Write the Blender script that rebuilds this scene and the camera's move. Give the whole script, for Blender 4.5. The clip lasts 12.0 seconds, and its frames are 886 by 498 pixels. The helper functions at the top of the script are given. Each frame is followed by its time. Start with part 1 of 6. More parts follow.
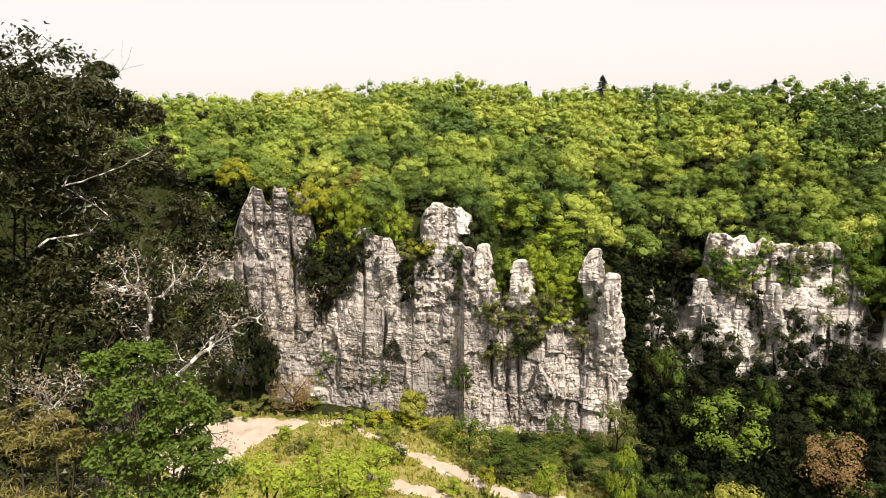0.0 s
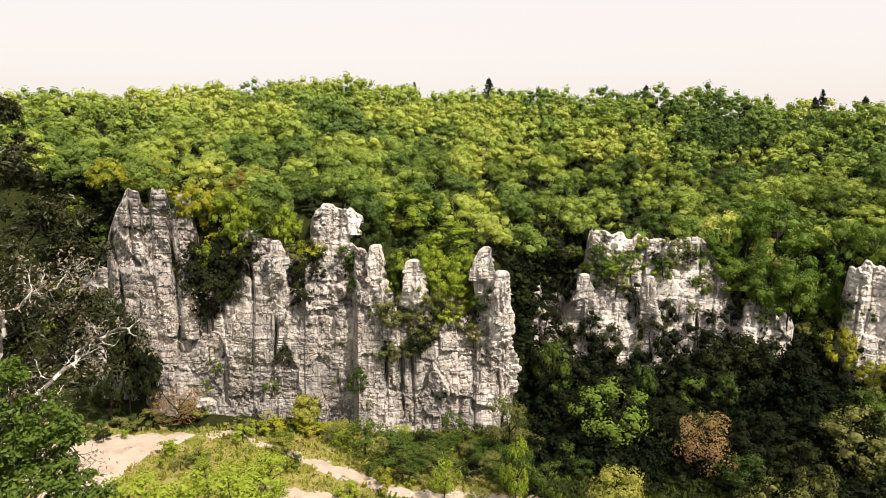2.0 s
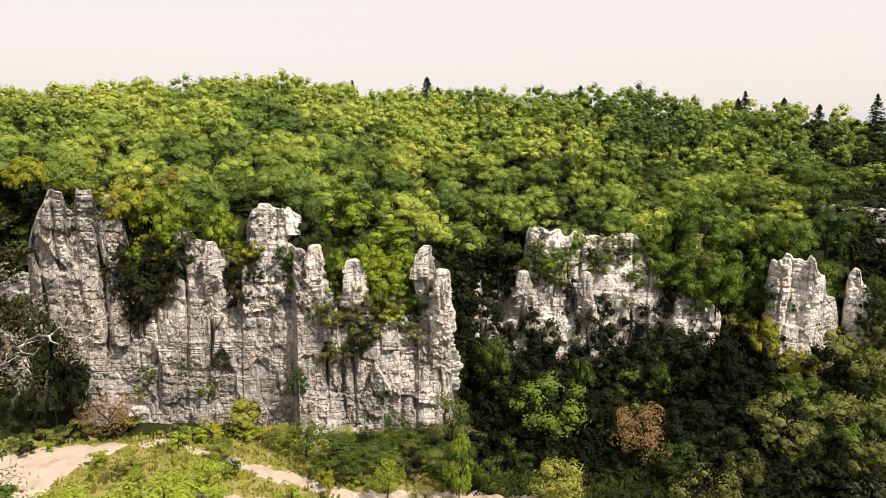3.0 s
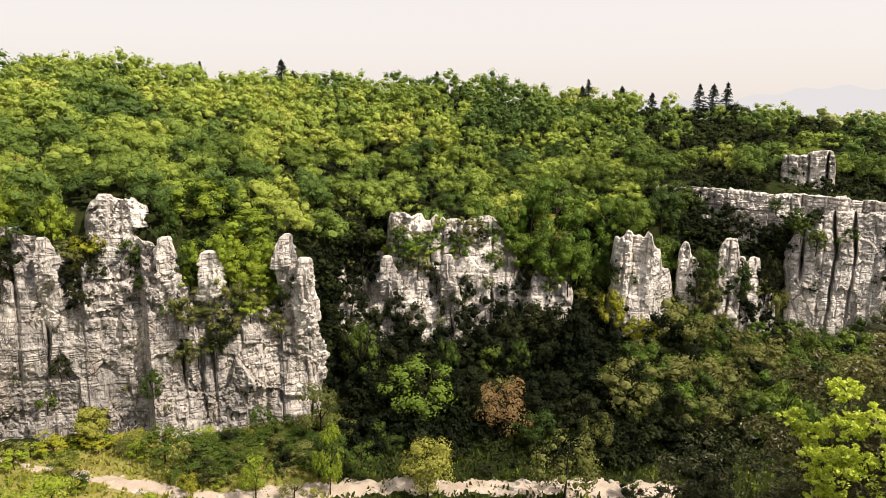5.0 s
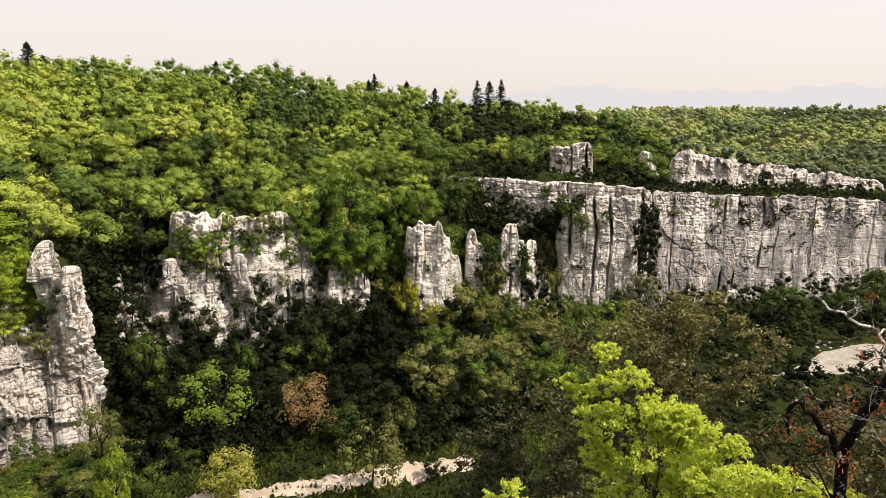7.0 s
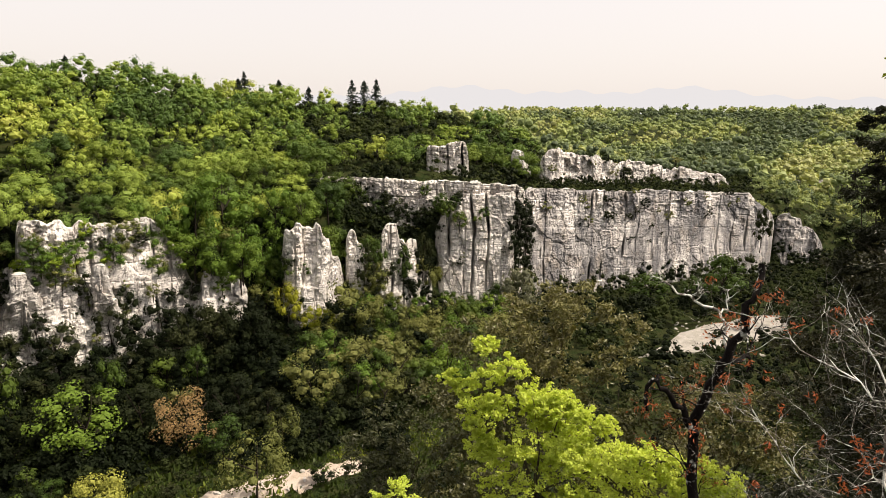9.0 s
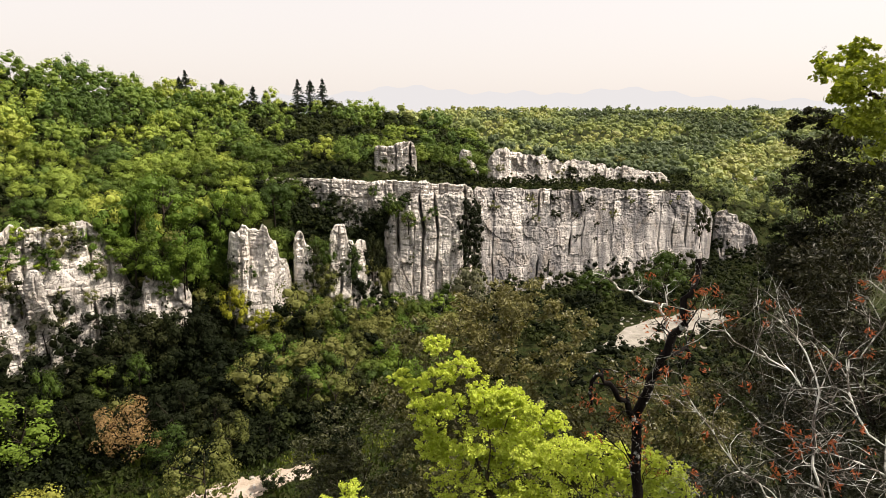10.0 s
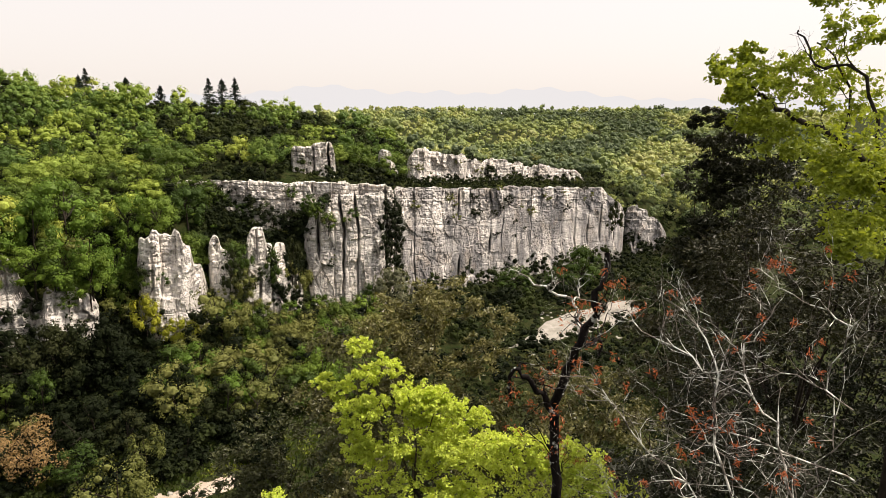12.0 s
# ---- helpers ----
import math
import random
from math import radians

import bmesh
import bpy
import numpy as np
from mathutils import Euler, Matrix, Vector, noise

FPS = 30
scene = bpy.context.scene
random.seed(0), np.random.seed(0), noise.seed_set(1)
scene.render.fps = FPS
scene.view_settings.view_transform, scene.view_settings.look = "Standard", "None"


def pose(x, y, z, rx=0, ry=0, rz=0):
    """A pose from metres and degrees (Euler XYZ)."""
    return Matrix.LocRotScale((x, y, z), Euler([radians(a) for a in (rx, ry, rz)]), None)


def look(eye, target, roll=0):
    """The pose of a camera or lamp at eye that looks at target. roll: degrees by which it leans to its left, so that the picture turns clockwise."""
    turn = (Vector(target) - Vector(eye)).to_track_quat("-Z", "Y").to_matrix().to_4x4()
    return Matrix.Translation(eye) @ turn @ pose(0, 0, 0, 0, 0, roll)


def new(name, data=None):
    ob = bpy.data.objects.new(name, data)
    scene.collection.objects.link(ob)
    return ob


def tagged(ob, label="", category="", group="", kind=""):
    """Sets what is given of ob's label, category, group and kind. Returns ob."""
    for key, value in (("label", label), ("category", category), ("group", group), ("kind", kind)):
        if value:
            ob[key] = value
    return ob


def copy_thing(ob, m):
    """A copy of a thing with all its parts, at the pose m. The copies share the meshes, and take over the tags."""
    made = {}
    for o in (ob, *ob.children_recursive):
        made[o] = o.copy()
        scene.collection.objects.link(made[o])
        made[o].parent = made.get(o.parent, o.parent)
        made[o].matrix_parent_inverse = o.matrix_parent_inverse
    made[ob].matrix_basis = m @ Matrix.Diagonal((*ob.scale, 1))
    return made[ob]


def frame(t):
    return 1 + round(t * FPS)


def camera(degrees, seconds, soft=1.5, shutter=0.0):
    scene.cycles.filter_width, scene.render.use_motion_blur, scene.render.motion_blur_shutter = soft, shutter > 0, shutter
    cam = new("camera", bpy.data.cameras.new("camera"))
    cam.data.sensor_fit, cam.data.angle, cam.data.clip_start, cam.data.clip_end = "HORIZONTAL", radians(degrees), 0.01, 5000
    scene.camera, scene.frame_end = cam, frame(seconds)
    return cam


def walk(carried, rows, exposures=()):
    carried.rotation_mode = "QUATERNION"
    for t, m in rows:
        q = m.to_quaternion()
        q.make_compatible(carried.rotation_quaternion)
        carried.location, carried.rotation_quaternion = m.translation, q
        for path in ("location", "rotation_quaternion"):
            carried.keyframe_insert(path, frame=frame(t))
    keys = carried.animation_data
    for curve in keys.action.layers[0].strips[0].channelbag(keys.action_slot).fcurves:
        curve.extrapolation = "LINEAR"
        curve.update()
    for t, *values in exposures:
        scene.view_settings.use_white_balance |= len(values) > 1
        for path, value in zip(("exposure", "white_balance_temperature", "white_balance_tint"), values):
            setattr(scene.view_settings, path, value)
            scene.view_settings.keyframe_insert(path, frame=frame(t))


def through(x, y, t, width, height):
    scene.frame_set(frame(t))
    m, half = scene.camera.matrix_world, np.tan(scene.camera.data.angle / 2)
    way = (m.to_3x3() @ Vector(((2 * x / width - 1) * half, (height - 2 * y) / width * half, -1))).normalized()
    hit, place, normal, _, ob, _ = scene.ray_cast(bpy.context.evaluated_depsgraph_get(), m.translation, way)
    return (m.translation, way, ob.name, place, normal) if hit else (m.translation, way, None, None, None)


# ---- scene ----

# ---- camera: a pan by a walker who stands on the rim, the eye swinging about the body ----
cam = camera(68.05, 12.0, soft=0.5)
EYE, SWING = 45.0, 0.40
ROWS = [
    (0.0, 0.00, -9.60, 0.00), (0.5, -2.12, -9.59, 0.11), (1.0, -4.56, -9.58, 0.25), (1.5, -7.21, -9.56, 0.30),
    (2.0, -9.50, -9.53, 0.40), (2.5, -12.02, -9.51, 0.44), (3.0, -14.76, -9.60, 0.50), (3.2, -15.84, -9.68, 0.51), (4.8, -25.69, -10.64, 0.60), (5.0, -26.82, -10.74, 0.61),
    (5.5, -30.20, -10.93, 0.72), (6.0, -37.33, -10.96, 0.81), (6.5, -41.98, -11.01, 0.93), (7.0, -44.83, -11.05, 0.89),
    (7.2, -45.84, -11.04, 0.89), (8.8, -54.54, -10.94, 0.85), (9.0, -55.38, -10.92, 0.84), (9.5, -57.83, -10.87, 0.83), (10.0, -59.86, -10.85, 0.85), (10.5, -61.78, -10.82, 0.78),
    (11.0, -63.57, -10.82, 0.70), (11.5, -65.14, -10.80, 0.75), (12.0, -66.79, -10.78, 0.63),
]


def stand(yaw, pitch, roll):
    a = radians(yaw)
    eye = Vector((-math.sin(a) * SWING, math.cos(a) * SWING - SWING, EYE))
    return Matrix.Translation(eye) @ pose(0, 0, 0, 0, 0, yaw) @ pose(0, 0, 0, 90 + pitch) @ pose(0, 0, 0, 0, 0, roll)


walk(cam, [(t, stand(yaw, pitch, roll)) for t, yaw, pitch, roll in ROWS],
     [(0.0, 0.65, 6600, 14), (1.5, 0.63, 6600, 14), (3.0, 0.54, 6600, 14), (5.5, 0.53, 6600, 14), (6.5, 0.51, 6600, 14), (7.2, 0.53, 6600, 14), (9.0, 0.58, 6600, 14), (12.0, 0.62, 6600, 14)])

# ---- light: a high sun from the right, veiled bright sky ----
SUN_PHI, SUN_EL = 147.0, 53.0
world = bpy.data.worlds.new("sky")
scene.world = world
world.use_nodes = True
wn = world.node_tree
wn.nodes.clear()
sky = wn.nodes.new("ShaderNodeTexSky")
sky.sky_type, sky.sun_disc = "NISHITA", False
sky.sun_elevation, sky.sun_rotation = radians(SUN_EL), radians(SUN_PHI)
sky.air_density, sky.dust_density, sky.ozone_density, sky.altitude = 1.0, 6.0, 0.6, 200
bg_sky = wn.nodes.new("ShaderNodeBackground")
bg_sky.inputs["Strength"].default_value = 0.032
wn.links.new(sky.outputs[0], bg_sky.inputs["Color"])
veil = wn.nodes.new("ShaderNodeBackground")
veil.inputs["Color"].default_value = (1.0, 0.935, 0.86, 1)
veil.inputs["Strength"].default_value = 0.56
both = wn.nodes.new("ShaderNodeAddShader")
w_out = wn.nodes.new("ShaderNodeOutputWorld")
wn.links.new(bg_sky.outputs[0], both.inputs[0])
wn.links.new(veil.outputs[0], both.inputs[1])
wn.links.new(both.outputs[0], w_out.inputs["Surface"])

sun_data = bpy.data.lights.new("sun", "SUN")
sun_data.energy, sun_data.angle, sun_data.color = 4.15, radians(0.6), (1.0, 0.905, 0.77)
sun = new("sun", sun_data)
sa, se = radians(SUN_PHI), radians(SUN_EL)
sun.matrix_world = look((0, 0, 0), (-math.sin(sa) * math.cos(se), -math.cos(sa) * math.cos(se), -math.sin(se)))
sun.location = (60, -20, 150)


# ---- materials ----
class Nodes:
    """A small builder for node materials."""

    def __init__(self, name):
        self.mat = bpy.data.materials.new(name)
        self.mat.use_nodes = True
        self.tree = self.mat.node_tree
        self.tree.nodes.clear()

    def add(self, kind, **inputs):
        node = self.tree.nodes.new(kind)
        for key, value in inputs.items():
            self.set(node, key.replace("_", " "), value)
        return node

    def set(self, node, key, value):
        socket = node.inputs[int(key[1:]) if key[0] == "i" and key[1:].isdigit() else key]
        if isinstance(value, bpy.types.NodeSocket):
            self.tree.links.new(value, socket)
        else:
            socket.default_value = value

    def place(self, scale=(1, 1, 1)):
        geo = self.add("ShaderNodeNewGeometry")
        mapping = self.add("ShaderNodeMapping", Vector=geo.outputs["Position"], Scale=scale)
        return mapping.outputs[0]

    def noise(self, vector, scale, detail=4.0, rough=0.55):
        return self.add("ShaderNodeTexNoise", Vector=vector, Scale=scale, Detail=detail, Roughness=rough).outputs["Fac"]

    def ramp(self, fac, *stops):
        node = self.add("ShaderNodeValToRGB", Fac=fac)
        while len(node.color_ramp.elements) < len(stops):
            node.color_ramp.elements.new(0.5)
        for element, (where, colour) in zip(node.color_ramp.elements, stops):
            element.position = where
            element.color = (*colour, 1) if len(colour) == 3 else colour
        return node.outputs["Color"]

    def grey(self, fac, a, b):
        return self.ramp(fac, (a, (0, 0, 0)), (b, (1, 1, 1)))

    def mix(self, fac, a, b, how="MIX"):
        node = self.tree.nodes.new("ShaderNodeMix")
        node.data_type, node.blend_type = "RGBA", how
        self.set(node, "i0", fac)
        for n, value in ((6, a), (7, b)):
            self.set(node, "i%d" % n, (*value, 1) if isinstance(value, tuple) and len(value) == 3 else value)
        return node.outputs[2]

    def math(self, how, a, b=0.0):
        node = self.tree.nodes.new("ShaderNodeMath")
        node.operation = how
        self.set(node, "i0", a)
        self.set(node, "i1", b)
        return node.outputs[0]

    def finish(self, shader):
        out = self.add("ShaderNodeOutputMaterial")
        self.tree.links.new(shader, out.inputs["Surface"])
        return self.mat

    def surface(self, colour, rough=0.8, height=None, strength=0.4, distance=0.05, **extra):
        node = self.add("ShaderNodeBsdfPrincipled", Roughness=rough, **extra)
        self.set(node, "Base Color", (*colour, 1) if isinstance(colour, tuple) and len(colour) == 3 else colour)
        if height is not None:
            bump = self.add("ShaderNodeBump", Height=height, Strength=strength, Distance=distance)
            self.tree.links.new(bump.outputs[0], node.inputs["Normal"])
        return node.outputs[0]


def limestone(name, light=(0.72, 0.67, 0.605), dark=(0.26, 0.245, 0.235), streaks=0.66, specks=0.62, wide=1.0, lines=0.5, layers=0.15):
    """Pale limestone: stains, long water streaks, short dark specks, thin beds and upright cracks."""
    n = Nodes(name)
    broad = n.noise(n.place((0.12, 0.12, 0.10)), 1.0, 3)
    streak = n.noise(n.place((0.55 / wide, 0.55 / wide, 0.035 / wide)), 1.0, 6, 0.7)
    speck = n.noise(n.place((1.9, 1.9, 0.26)), 1.0, 6, 0.7)
    grain = n.noise(n.place((1, 1, 1)), 4.0, 6, 0.7)
    spread = n.noise(n.place((0.16, 0.16, 0.12)), 1.0, 4, 0.6)

    def line(scale, detail, thin):
        away = n.math("ABSOLUTE", n.math("SUBTRACT", n.noise(n.place(scale), 1.0, detail, 0.5), 0.5))
        return n.math("SUBTRACT", 1.0, n.grey(away, thin * 0.3, thin))

    beds = n.math("MULTIPLY", line((0.010, 0.010, 0.50), 2, 0.018), n.grey(spread, 0.40, 0.52))
    splits = n.math("MULTIPLY", line((0.30, 0.30, 0.05), 4, 0.014), n.grey(spread, 0.60, 0.48))
    colour = n.mix(n.grey(broad, 0.36, 0.60), light, n.mix(0.75, light, dark))
    colour = n.mix(n.math("MULTIPLY", n.grey(streak, 0.46, 0.58), streaks), colour, dark)
    colour = n.mix(n.math("MULTIPLY", n.grey(n.noise(n.place((0.3, 0.3, 0.22)), 1.0, 3), 0.52, 0.66), 0.35), colour, (0.46, 0.38, 0.29))
    colour = n.mix(n.math("MULTIPLY", n.grey(speck, 0.53, 0.60), specks), colour, (0.10, 0.097, 0.093))
    colour = n.mix(n.math("MULTIPLY", n.grey(grain, 0.45, 0.75), 0.4), colour, n.mix(1.0, colour, (0.50, 0.49, 0.48), "MULTIPLY"))
    moved = n.tree.nodes.new("ShaderNodeVectorMath")
    moved.operation = "MULTIPLY_ADD"
    n.set(moved, "i0", n.add("ShaderNodeTexNoise", Vector=n.place(), Scale=0.7, Detail=3.0).outputs["Color"])
    n.set(moved, "i1", (0.45, 0.45, 0.30))
    n.set(moved, "i2", n.place((0.75, 0.75, 0.62)))
    pieces = n.tree.nodes.new("ShaderNodeTexVoronoi")
    n.set(pieces, "Vector", moved.outputs[0])
    n.set(pieces, "Scale", 1.0)
    shade = n.add("ShaderNodeSeparateColor", Color=pieces.outputs["Color"]).outputs[0]
    colour = n.mix(n.math("MULTIPLY", shade, 0.30), colour, n.mix(1.0, colour, (0.52, 0.51, 0.50), "MULTIPLY"))
    edge = n.tree.nodes.new("ShaderNodeTexVoronoi")
    edge.feature = "DISTANCE_TO_EDGE"
    n.set(edge, "Vector", moved.outputs[0])
    n.set(edge, "Scale", 1.0)
    joints = n.math("MULTIPLY", n.math("SUBTRACT", 1.0, n.grey(edge.outputs["Distance"], 0.012, 0.06)), n.grey(n.noise(n.place((0.30, 0.30, 0.24)), 1.0, 3), 0.46, 0.56))
    gash = n.math("MAXIMUM", n.math("MULTIPLY", joints, 0.5), n.math("MAXIMUM", n.math("MULTIPLY", beds, lines), splits))
    colour = n.mix(n.math("MULTIPLY", gash, 0.58), colour, (0.055, 0.052, 0.048))
    strata = n.noise(n.place((0.30, 0.30, 3.0)), 1.0, 5, 0.65)
    layered = n.math("MULTIPLY", n.grey(strata, 0.50, 0.60), n.grey(n.noise(n.place((0.14, 0.14, 0.12)), 1.0, 3), 0.42, 0.58))
    colour = n.mix(n.math("MULTIPLY", layered, layers), colour, (0.16, 0.15, 0.14))
    rugged = n.math("ADD", n.math("MULTIPLY", grain, 0.22), n.math("ADD", n.math("MULTIPLY", speck, -0.35), n.math("MULTIPLY", layered, -1.6 * layers)))
    height = n.math("ADD", n.math("MULTIPLY", gash, -0.9), rugged)
    return n.finish(n.surface(colour, 0.92, height, 1.0, 0.34))


def foliage(name, *tones, shine=0.55, through=0.2, glow=(1.25, 1.2, 0.45), massed=False, gloss=0.15):
    """Leaves: a tone for each plant, a finer one for each leaf; some light comes through."""
    n = Nodes(name)
    if massed:
        tone = n.add("ShaderNodeAttribute")
        tone.attribute_name = "tone"
        whole = tone.outputs["Fac"]
    else:
        whole = n.math("ADD", 0.05, n.math("MULTIPLY", n.add("ShaderNodeObjectInfo").outputs["Random"], 0.88))
    geo = n.add("ShaderNodeNewGeometry")
    each = geo.outputs["Random Per Island"]
    patch = n.noise(n.place((1, 1, 1)), 0.35, 2)
    where = n.math("ADD", n.math("MULTIPLY", whole, 0.74), n.math("ADD", n.math("MULTIPLY", each, 0.16), n.math("MULTIPLY", patch, 0.14)))
    step = 1.0 / max(1, len(tones) - 1)
    colour = n.ramp(where, *[(i * step, c) for i, c in enumerate(tones)])
    colour = n.mix(n.math("MULTIPLY", each, 0.52), colour, n.mix(1.0, colour, (0.42, 0.48, 0.45), "MULTIPLY"))
    solid = n.add("ShaderNodeBsdfPrincipled", Roughness=shine)
    n.set(solid, "Base Color", colour)
    n.set(solid, "Specular IOR Level", gloss)
    thin = n.add("ShaderNodeBsdfTranslucent", Color=n.mix(1.0, colour, glow, "MULTIPLY"))
    both_sides = n.add("ShaderNodeMixShader", Fac=through)
    n.tree.links.new(solid.outputs[0], both_sides.inputs[1])
    n.tree.links.new(thin.outputs[0], both_sides.inputs[2])
    return n.finish(both_sides.outputs[0])


def bark(name, light, dark, lichen=0.0, cover=0.5):
    n = Nodes(name)
    rough = n.noise(n.place((1, 1, 0.35)), 14.0, 5, 0.7)
    spots = n.noise(n.place((1, 1, 1)), 9.0, 4, 0.6)
    colour = n.mix(n.grey(rough, 0.35, 0.65), dark, light)
    if lichen:
        colour = n.mix(n.math("MULTIPLY", n.grey(spots, cover, cover + 0.05), lichen), colour, (0.66, 0.66, 0.60))
    return n.finish(n.surface(colour, 0.9, rough, 0.8, 0.02, Specular_IOR_Level=0.1))


def soil(name, *colours, scale=0.6, bump=0.3, rough=0.95):
    n = Nodes(name)
    a = n.noise(n.place(), scale, 5, 0.6)
    b = n.noise(n.place(), scale * 9, 5, 0.65)
    k = n.math("ADD", n.math("MULTIPLY", a, 0.65), n.math("MULTIPLY", b, 0.35))
    step = 0.36 / max(1, len(colours) - 1)
    colour = n.ramp(k, *[(0.32 + i * step, c) for i, c in enumerate(colours)])
    return n.finish(n.surface(colour, rough, b, 0.7, bump, Specular_IOR_Level=0.05))


ROCK = limestone("limestone")
ROCK_PALE = limestone("pale_limestone", (0.88, 0.83, 0.765), (0.48, 0.455, 0.42), 0.3, 0.5, 1.0, 0.45, 0.2)
ROCK_STREAKED = limestone("streaked_limestone", (0.88, 0.83, 0.77), (0.13, 0.128, 0.133), 0.9, 0.45, 2.2, 0.25, 0.08)
OAK_TONES = ((0.035, 0.062, 0.018), (0.11, 0.18, 0.036), (0.23, 0.31, 0.054), (0.365, 0.44, 0.075), (0.47, 0.46, 0.105))
LEAF_DEEP = foliage("deep_oak_leaf", (0.030, 0.055, 0.014), (0.075, 0.125, 0.022), (0.15, 0.21, 0.032), (0.25, 0.30, 0.045))
LEAF_OAK = foliage("oak_leaf", *OAK_TONES)
LEAF_WOODS = foliage("massed_oak_leaf", *OAK_TONES, massed=True)
LEAF_YELLOW = foliage("yellow_oak_leaf", (0.27, 0.29, 0.02), (0.34, 0.33, 0.03))
LEAF_DARK = foliage("holm_oak_leaf", (0.010, 0.013, 0.006), (0.016, 0.021, 0.009), (0.026, 0.032, 0.012), (0.044, 0.047, 0.018), through=0.08, gloss=0.04)
# The lowest tones are darker than real leaves, to paint shade into the scree.
LEAF_SHADE = foliage("massed_shaded_holm_leaf", (0.005, 0.008, 0.0035), (0.013, 0.018, 0.007), (0.045, 0.058, 0.016), (0.10, 0.115, 0.03), through=0.10, massed=True, gloss=0.04)
LEAF_NEAR_DARK = foliage("near_holm_oak_leaf", (0.016, 0.022, 0.007), (0.028, 0.036, 0.011), (0.048, 0.054, 0.017), (0.10, 0.10, 0.04), shine=0.42, through=0.12, gloss=0.3)
# Needles paled to grey-green; the haze on the skyline is in this colour.
LEAF_PINE = foliage("pine_needle", (0.032, 0.045, 0.034), (0.06, 0.078, 0.056), through=0.08, gloss=0.05)
# Darker copy of the rim oak leaf: the unlit side is painted in.
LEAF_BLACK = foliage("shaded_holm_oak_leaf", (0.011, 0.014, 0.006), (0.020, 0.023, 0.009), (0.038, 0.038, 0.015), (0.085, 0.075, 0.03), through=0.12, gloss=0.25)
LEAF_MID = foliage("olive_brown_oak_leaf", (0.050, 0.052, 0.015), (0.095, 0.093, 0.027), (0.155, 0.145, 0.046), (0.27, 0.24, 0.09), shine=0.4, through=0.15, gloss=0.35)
LEAF_BRIGHT = foliage("fresh_leaf", (0.52, 0.62, 0.09), (0.66, 0.74, 0.14), (0.74, 0.79, 0.20), through=0.36)
# Wide tone range; the dark end stands in for shaded undersides of the boughs.
LEAF_RIM = foliage("backlit_oak_leaf", (0.07, 0.095, 0.018), (0.24, 0.30, 0.04), (0.48, 0.53, 0.085), through=0.38)
LEAF_LIME = foliage("lime_leaf", (0.18, 0.255, 0.022), (0.25, 0.33, 0.03), (0.33, 0.385, 0.04))
LEAF_SAPLING = foliage("sapling_leaf", (0.075, 0.125, 0.02), (0.14, 0.205, 0.032), (0.24, 0.31, 0.055))
LEAF_OCHRE = foliage("ochre_leaf", (0.13, 0.09, 0.04), (0.22, 0.20, 0.055), (0.33, 0.33, 0.085), through=0.2)
LEAF_VIVID = foliage("vivid_green_leaf", (0.075, 0.14, 0.018), (0.12, 0.195, 0.024), (0.17, 0.24, 0.03))
LEAF_GREEN = foliage("green_leaf", (0.035, 0.065, 0.012), (0.065, 0.105, 0.016), (0.11, 0.15, 0.022))
LEAF_WILLOW = foliage("willow_leaf", (0.25, 0.27, 0.05), (0.35, 0.35, 0.07))
LEAF_BROWN = foliage("bronze_leaf", (0.23, 0.155, 0.075), (0.34, 0.22, 0.095))
LEAF_ORANGE = foliage("orange_oak_leaf", (0.20, 0.14, 0.03), (0.24, 0.17, 0.03))
LEAF_RED = foliage("red_leaf", (0.28, 0.07, 0.035), (0.40, 0.12, 0.05), (0.46, 0.20, 0.08))
LEAF_DRY = foliage("withered_leaf", (0.24, 0.19, 0.14), (0.32, 0.26, 0.20), (0.2, 0.13, 0.09), through=0.15)
LEAF_OLIVE = foliage("olive_leaf", (0.10, 0.12, 0.032), (0.16, 0.17, 0.045), (0.22, 0.22, 0.065))
LEAF_GREY = foliage("grey_willow_leaf", (0.13, 0.14, 0.08), (0.17, 0.17, 0.10))
GRASS = foliage("grass_blade", (0.014, 0.024, 0.008), (0.07, 0.10, 0.018), (0.24, 0.28, 0.04), (0.34, 0.33, 0.06), (0.38, 0.34, 0.10), massed=True)
# Tones lifted towards pale blue: the aerial haze is painted into the leaves.
LEAF_FAR = foliage("hazed_far_leaf", (0.07, 0.095, 0.055), (0.145, 0.185, 0.085), (0.25, 0.305, 0.115), (0.37, 0.415, 0.14), (0.45, 0.43, 0.18), massed=True)
BARK = bark("grey_bark", (0.10, 0.08, 0.06), (0.03, 0.025, 0.02))
BARK_DARK = bark("dark_bark", (0.014, 0.011, 0.009), (0.004, 0.003, 0.003), 0.7, 0.60)
BARK_BLACK = bark("black_bark", (0.045, 0.036, 0.028), (0.010, 0.008, 0.006))
BARK_PALE = bark("lichened_bark", (0.26, 0.235, 0.20), (0.04, 0.034, 0.03), 0.95, 0.50)
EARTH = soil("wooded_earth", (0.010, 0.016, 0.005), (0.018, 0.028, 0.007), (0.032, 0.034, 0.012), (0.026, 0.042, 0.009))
SAND = soil("pale_sand", (0.30, 0.25, 0.18), (0.43, 0.36, 0.29), (0.50, 0.43, 0.36), scale=0.35, bump=0.15)
GRAVEL = soil("river_gravel", (0.19, 0.18, 0.15), (0.31, 0.29, 0.25), (0.38, 0.36, 0.32), scale=0.5, bump=0.15)
MEADOW = soil("meadow_soil", (0.10, 0.12, 0.03), (0.19, 0.19, 0.045), (0.30, 0.26, 0.10), (0.16, 0.19, 0.04), scale=0.45)
STONE = soil("river_stone", (0.34, 0.31, 0.27), (0.52, 0.48, 0.43), scale=2.0, bump=0.05)


